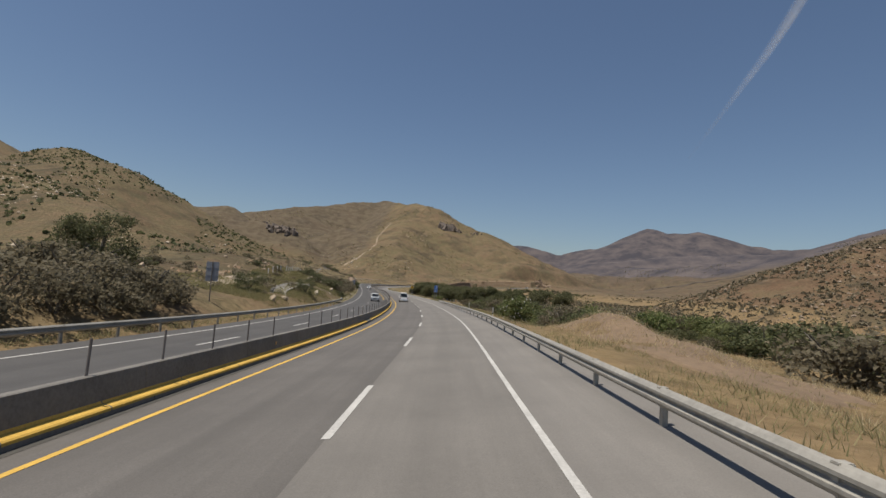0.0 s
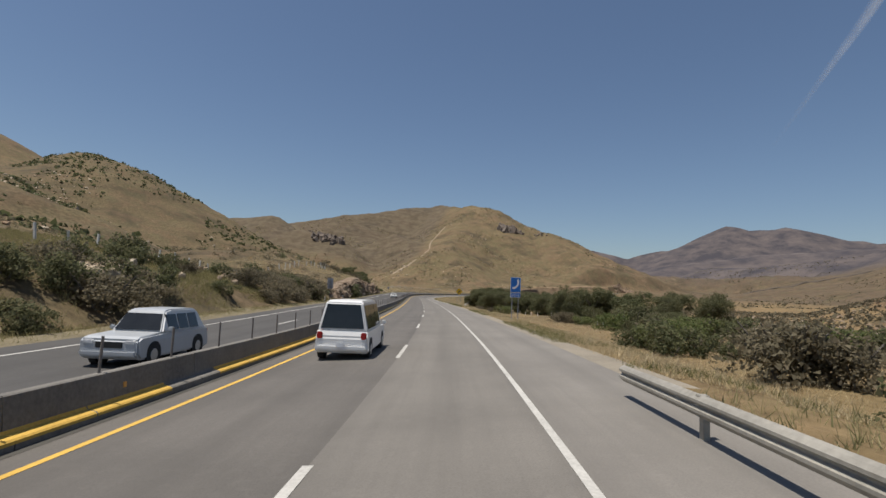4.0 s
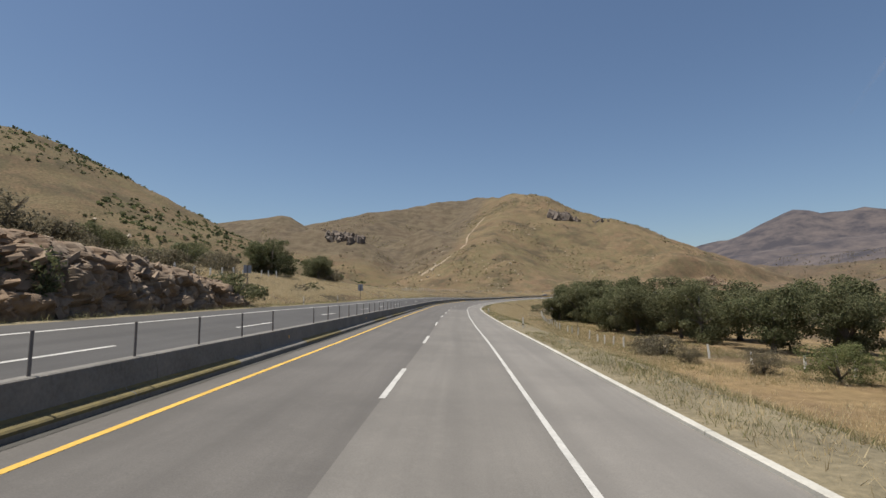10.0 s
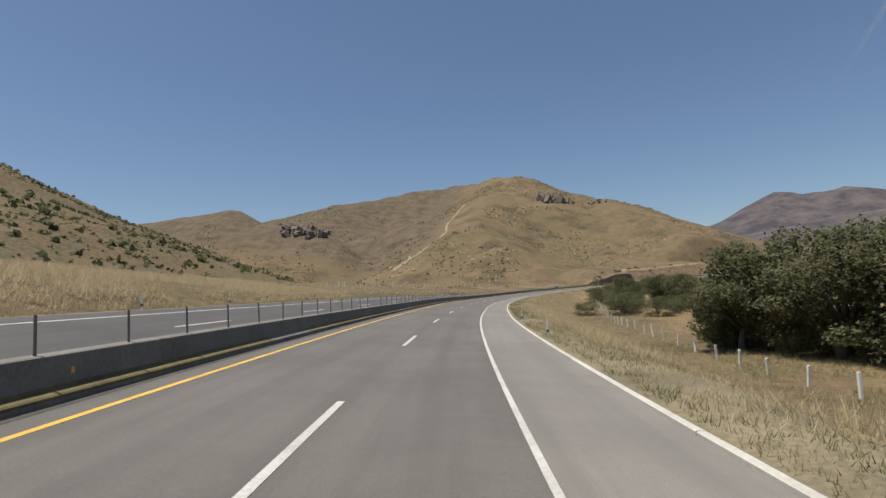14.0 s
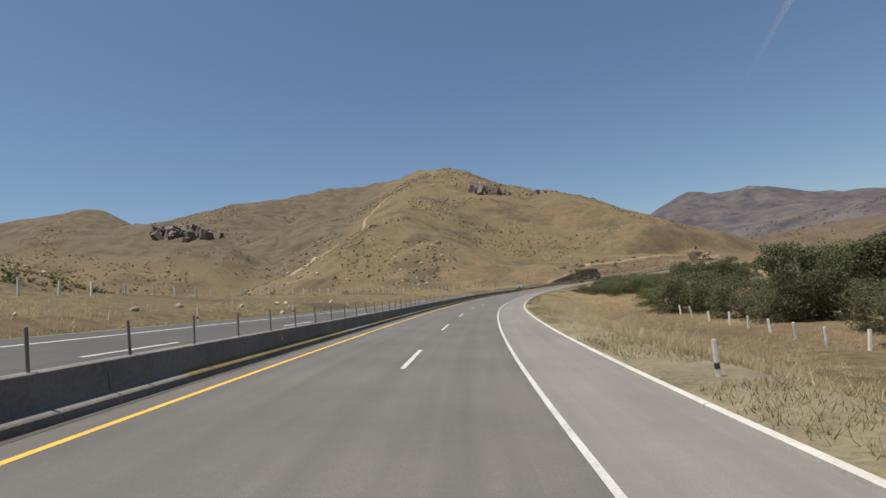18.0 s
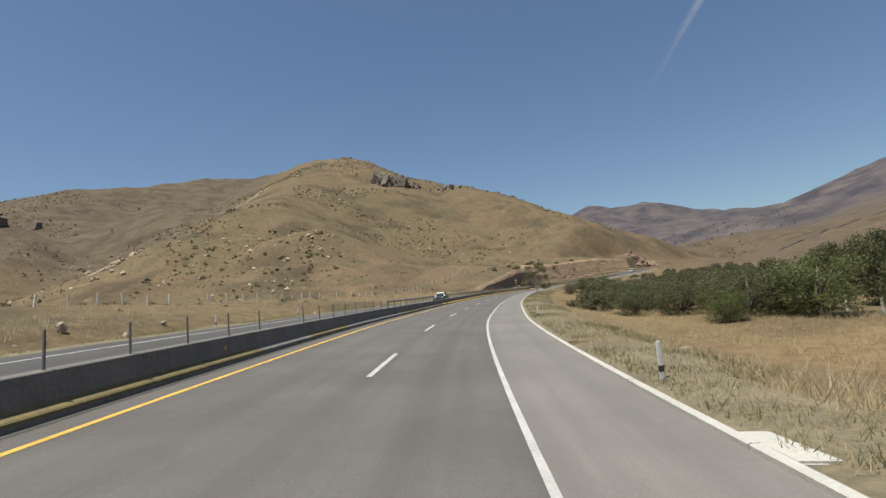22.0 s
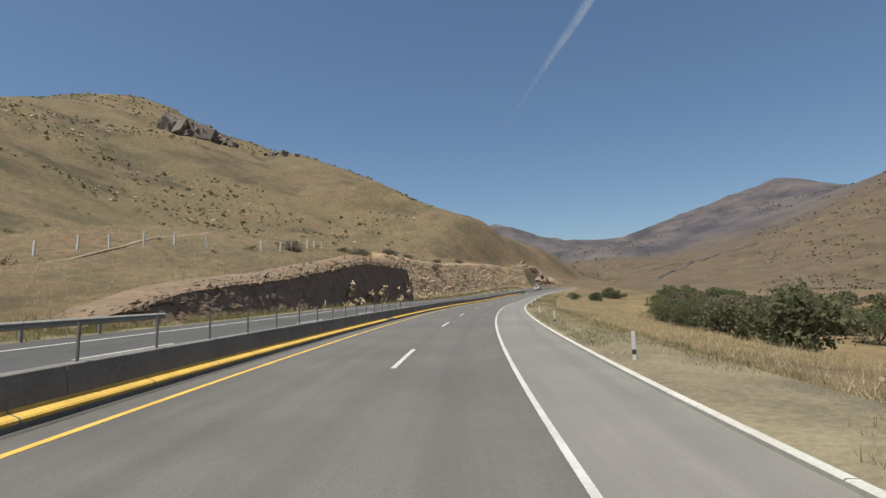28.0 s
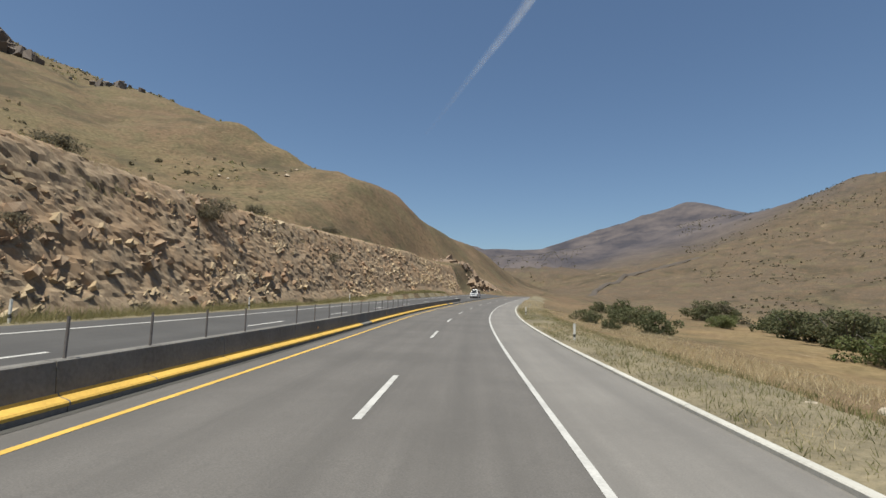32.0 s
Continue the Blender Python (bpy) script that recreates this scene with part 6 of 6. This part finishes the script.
old = drape("old_road", [(395, 1012), (440, 1040), (490, 1060), (546, 1078), (590, 1071), (640, 1050)], [(-7, 0.3), (-5, 1.9), (-2, 2.3), (0, 0.5)], M_CUTLINE, None, 6.0, 1.0, 5)
tagged(old, "dark cut of an old road along the far slope", "track", kind="structure")
for k, (pts, w) in enumerate((([(-155, 778), (-147, 794), (-137, 814), (-128, 850), (-122, 900)], 4.0), ([(-122, 900), (-127, 957), (-120, 1020), (-116, 1060)], 1.4))):
    tagged(drape("gully", pts, [(-w, 0.1), (-w * 0.4, 0.5), (w * 0.4, 0.45), (w, 0.1)], M_GULLY, None, 5.0, w * 0.5, 20 + k), "pale dry gully scored into the brown hill", "gully", kind="structure")


dl = [tuple(road_xyz(s, u)[:2]) for s, u in ((713, -31.5), (724, -34), (740, -38.5), (758, -43.5))]
tagged(drape("hillside_drain", dl, [(-0.16, 0.0), (-0.13, 0.14), (0, 0.16), (0.13, 0.14), (0.16, 0.0)], M_GULLY, None, 2.0, 0.1), "pale concrete drain running down the hillside", "drain", kind="structure")


M_WEATHERED = rough_mat("weathered_concrete", (0.16, 0.148, 0.122), (0.3, 0.275, 0.235), 6, 0.6)


# ---------- concrete ditch and earth mound at the start ----------
run = [(72, -21.6), (75, -22.2), (79, -23.0), (88, -23.8), (100, -24.4), (112, -24.8), (124, -25.2)]
ditch = tagged(drape("drainage_ditch", [tuple(road_xyz(s, u)[:2]) for s, u in run], [(-1.1, 0.3), (-1.0, 0.45), (-0.85, 0.44), (-0.55, 0.12), (0.55, 0.12), (0.8, 0.3), (0.95, 0.3), (1.0, 0.15)], M_WEATHERED, None, 2.0, 0.06), "stepped concrete drainage ditch down the bank", "ditch", kind="structure")
for k in range(9):
    s = 74 + 3.2 * k
    u = float(np.interp(s, [q[0] for q in run], [q[1] for q in run]))
    step_ob = part("baffle", box_bm(0.25, 1.5, 0.45, (-0.95, 0, 0.35), 0.03), M_WEATHERED, ditch)
    step_ob.matrix_basis = stand(s, u, 0.0, radians(4))
ms, mu = np.meshgrid(np.linspace(12, 62, 76), np.linspace(7.5, 27, 40))
mp = road_xyz(ms.ravel(), mu.ravel())
md = mound_height(ms, mu).ravel()
mz = ground_z(mp[:, 0], mp[:, 1]) + 0.06 + 0.2 * fbm(mp[:, 0], mp[:, 1], 2.5, 3, 43) - 0.5 * (md < 0.25)
mound = mesh_object("earth_mound", np.stack([mp[:, 0], mp[:, 1], mz], 1), [f[::-1] for f in grid_faces(76, 40)], M_EARTH, None, True)
tagged(mound, "bare brown earth mound beside the guardrail", "mound", kind="structure")


# ---------- vehicles on the road ----------
def paint(name, c, rough=0.35, metal=0.0):
    m, nt, b = material(name, rough, metal)
    f = noise_tex(nt, 3.0, 5)
    nt.links.new(mix(nt, ramp(nt, f, [(0.35, (0, 0, 0)), (0.75, (0.35, 0.35, 0.35))]), c, tuple(0.7 * v + 0.06 for v in c)), b.inputs["Base Color"])
    b.inputs["Coat Weight"].default_value = 0.25
    return m


M_TYRE = rough_mat("tyre_rubber", (0.012, 0.012, 0.012), (0.03, 0.03, 0.03), 20, 3, 0.9)
M_GLASS = rough_mat("dark_car_glass", (0.012, 0.014, 0.016), (0.022, 0.025, 0.028), 2, 0.5, 0.06, 0.0)
M_LAMP = rough_mat("headlight_lens", (0.5, 0.5, 0.5), (0.75, 0.75, 0.75), 8, 2, 0.15)
M_TAIL = rough_mat("red_tail_light", (0.25, 0.01, 0.01), (0.4, 0.02, 0.02), 8, 2, 0.2)


def hull(side, half, inset, bevel=0.06):
    """A closed shell from a side outline (y, z); the points' own half-widths come from inset(z)."""
    bm = bmesh.new()
    a = [bm.verts.new((half - inset(z), y, z)) for y, z in side]
    b = [bm.verts.new((-half + inset(z), y, z)) for y, z in side]
    n = len(a)
    for i in range(n):
        bm.faces.new((a[i], b[i], b[(i + 1) % n], a[(i + 1) % n]))
    bm.faces.new(a[::-1])
    bm.faces.new(b)
    bmesh.ops.recalc_face_normals(bm, faces=bm.faces)
    bmesh.ops.bevel(bm, geom=list(bm.edges), offset=bevel, segments=2, affect="EDGES")
    return bm


def vehicle(name, m, label, paint_mat, length, width, height, belt, nose, hood, cab0, cab1, tail=0.0, wheel=0.34):
    """A road vehicle facing +y: lower body, cabin, panes, wheels, lamps, mirrors, bumpers."""
    t = thing(name, m, label, "vehicle", "vehicles on the road")
    L, W = length / 2, width / 2
    low = 0.24
    side = [(-L, low + 0.12), (-L + 0.12, low), (L - 0.15, low), (L, low + 0.15), (L, nose), (L - 0.18, hood - 0.06), (cab1 + 0.1, belt), (-L + 0.1, belt + 0.02), (-L, belt - 0.25)]
    body = part("body", hull(side, W, lambda z: 0.05 if z > belt - 0.1 else 0.0), paint_mat, t, smooth_shade=False)
    slope = 0.55 if hood < belt else 0.75
    top = [(cab1, belt - 0.03), (cab1 - slope * (height - belt), height - 0.05), (cab1 - slope * (height - belt) - 0.3, height), (cab0 + tail + 0.25, height), (cab0 + tail, height - 0.08), (cab0, belt - 0.03)]
    part("cabin", hull(top, W - 0.06, lambda z: 0.24 * max(0.0, (z - belt) / (height - belt)), 0.05), paint_mat, t)
    rise = height - belt
    # windscreen and rear pane lie on the cabin's ends
    for nm, y0, y1, sgn in (("windscreen", cab1, cab1 - slope * (rise - 0.05), 1), ("rear_pane", cab0, cab0 + tail, -1)):
        bm = bmesh.new()
        zs = (belt + 0.06, height - 0.14)
        ys = [y0 + (y1 - y0) * (z - belt) / rise + sgn * 0.02 for z in zs]
        q = [bm.verts.new((s * (W - 0.16 - 0.22 * (z - belt) / rise), y, z)) for z, y in zip(zs, ys) for s in (-1, 1)]
        q2 = [bm.verts.new(v.co - Vector((0, sgn * 0.05, 0))) for v in q]
        for f in ((0, 1, 3, 2),):
            bm.faces.new([q[i] for i in f])
            bm.faces.new([q2[i] for i in f[::-1]])
        for i, j in ((0, 1), (1, 3), (3, 2), (2, 0)):
            bm.faces.new((q[i], q2[i], q2[j], q[j]))
        bmesh.ops.recalc_face_normals(bm, faces=bm.faces)
        part(nm, bm, M_GLASS, t)
    ys = np.linspace(cab0 + tail + 0.16, cab1 - slope * rise * 0.75, 4)
    for y0, y1 in zip(ys, ys[1:]):
        for s in (-1, 1):
            bm = bmesh.new()
            zs = (belt + 0.05, height - 0.16)
            q = [bm.verts.new((s * (W - 0.052 - 0.24 * (z - belt) / rise), y, z)) for z in zs for y in (y0 + 0.04, y1 - 0.04)]
            q2 = [bm.verts.new(v.co - Vector((s * 0.04, 0, 0))) for v in q]
            bm.faces.new((q[0], q[1], q[3], q[2]))
            for i, j in ((0, 1), (1, 3), (3, 2), (2, 0)):
                bm.faces.new((q[i], q2[i], q2[j], q[j]))
            bmesh.ops.recalc_face_normals(bm, faces=bm.faces)
            part("side_pane", bm, M_GLASS, t)
    for y in (L - 0.85, -L + 0.85):
        for s in (-1, 1):
            wh = part("wheel", rod_bm([(s * (W - 0.2), y, wheel), (s * (W - 0.18), y, wheel), (s * (W - 0.01), y, wheel), (s * (W + 0.01), y, wheel)], [wheel * 0.9, wheel, wheel, wheel * 0.86], 18), M_TYRE, t)
            part("rim", rod_bm([(s * W, y, wheel), (s * (W + 0.018), y, wheel)], [wheel * 0.62, wheel * 0.56], 12), M_STEEL, wh)
            arch = part("wheel_arch", rod_bm([(s * (W - 0.22), y, wheel + 0.02), (s * (W + 0.004), y, wheel + 0.02)], [wheel * 1.2, wheel * 1.2], 18), M_TYRE, body)
    for s in (-1, 1):
        part("headlight", box_bm(0.36, 0.12, 0.16, (s * (W - 0.28), L - 0.04, nose - 0.08), 0.04), M_LAMP, t)
        part("tail_light", box_bm(0.2, 0.1, 0.26, (s * (W - 0.16), -L + 0.03, belt - 0.2), 0.03), M_TAIL, t)
        part("mirror", box_bm(0.2, 0.12, 0.15, (s * (W + 0.06), cab1 - 0.3, belt + 0.1), 0.04), paint_mat, t)
    part("grille", box_bm(W * 0.9, 0.06, 0.18, (0, L, nose - 0.16), 0.02), M_TYRE, t)
    part("bumper", box_bm(width - 0.1, 0.12, 0.2, (0, L + 0.02, low + 0.2), 0.05), M_TYRE if wheel > 0.36 else paint_mat, t)
    part("bumper", box_bm(width - 0.1, 0.12, 0.2, (0, -L - 0.02, low + 0.2), 0.05), M_TYRE if wheel > 0.36 else paint_mat, t)
    part("number_plate", box_bm(0.32, 0.02, 0.14, (0, -L - 0.085, low + 0.3), 0.004), M_SIGNWHITE, t)
    return t


SILVER, WHITEP, SLATE = paint("silver_car_paint", (0.42, 0.44, 0.46)), paint("white_car_paint", (0.75, 0.75, 0.74), 0.3, 0.0), paint("slate_car_paint", (0.045, 0.055, 0.07))
HALF = radians(180)
vehicle("car", mat4(118, -10.4, 0.01, HALF), "silver sport utility car on the opposite carriageway", SILVER, 4.6, 1.84, 1.72, 1.0, 0.85, 1.0, -2.1, 0.95, 0.35)
vehicle("car", mat4(259, -10.4, 0.01, HALF), "white saloon car on the opposite carriageway", WHITEP, 4.5, 1.76, 1.45, 0.92, 0.72, 0.86, -1.75, 0.85, 0.75, 0.32)
vehicle("car", mat4(633, -9.7, 0.01, HALF), "dark slate sport utility car on the opposite carriageway", SLATE, 4.6, 1.86, 1.7, 1.02, 0.86, 1.02, -2.1, 0.95, 0.4, 0.37)
vehicle("van", mat4(121, -3.9, 0.01), "white high-roofed van on the asphalt lane", WHITEP, 5.2, 1.88, 2.1, 1.05, 0.95, 1.05, -2.5, 1.9, 0.12)
vehicle("van", mat4(905, -9.9, 0.01, HALF), "white van on the opposite carriageway", WHITEP, 5.2, 1.9, 2.1, 1.05, 0.95, 1.05, -2.5, 1.9, 0.12)


# ---------- contrail ----------
def contrail_material():
    m, nt, b = material("contrail_ice", 1.0)
    b.inputs["Base Color"].default_value = (0.9, 0.92, 0.95, 1)
    b.inputs["Specular IOR Level"].default_value = 0.0
    glow = nt.nodes.new("ShaderNodeBsdfTranslucent")
    glow.inputs["Color"].default_value = (0.95, 0.97, 1, 1)
    clear = nt.nodes.new("ShaderNodeBsdfTransparent")
    lit, both = nt.nodes.new("ShaderNodeMixShader"), nt.nodes.new("ShaderNodeMixShader")
    nt.links.new(b.outputs[0], lit.inputs[1])
    nt.links.new(glow.outputs[0], lit.inputs[2])
    at = nt.nodes.new("ShaderNodeAttribute")
    at.attribute_name = "thickness"
    n = noise_tex(nt, 0.009, 2)
    mul = nt.nodes.new("ShaderNodeMath")
    mul.operation = "MULTIPLY"
    nt.links.new(at.outputs["Fac"], mul.inputs[0])
    nt.links.new(ramp(nt, n, [(0.3, (0.3, 0.3, 0.3)), (0.75, (0.85, 0.85, 0.85))]), mul.inputs[1])
    nt.links.new(mul.outputs[0], both.inputs[0])
    nt.links.new(clear.outputs[0], both.inputs[1])
    nt.links.new(lit.outputs[0], both.inputs[2])
    nt.links.new(both.outputs[0], nt.nodes["Material Output"].inputs["Surface"])
    return m


trail = spline([(1324, 1823, 1261), (1261, 2005, 1051), (1206, 2166, 901), (1100, 2348, 666)], 14)
tw = np.linspace(34, 10, len(trail))
td = np.gradient(trail, axis=0)
sidev = np.cross(td, trail - np.array([0, 400, 0]))
sidev /= np.linalg.norm(sidev, axis=1)[:, None]
tv = np.vstack([trail + sidev * (tw * o)[:, None] for o in (-1, -0.45, 0, 0.3, 0.6)])
n = len(trail)
contrail = mesh_object("contrail", tv, [(i * n + j, (i + 1) * n + j, (i + 1) * n + j + 1, i * n + j + 1) for i in range(4) for j in range(n - 1)], contrail_material())
at = contrail.data.attributes.new("thickness", "FLOAT", "POINT")
at.data.foreach_set("value", np.concatenate([np.linspace(1, 0.1, n) * o for o in (0, 0.7, 1.0, 0.8, 0)]).astype(np.float32))
contrail.visible_shadow = False
tagged(contrail, "thin white aircraft vapour trail in the blue sky", "contrail", kind="structure")
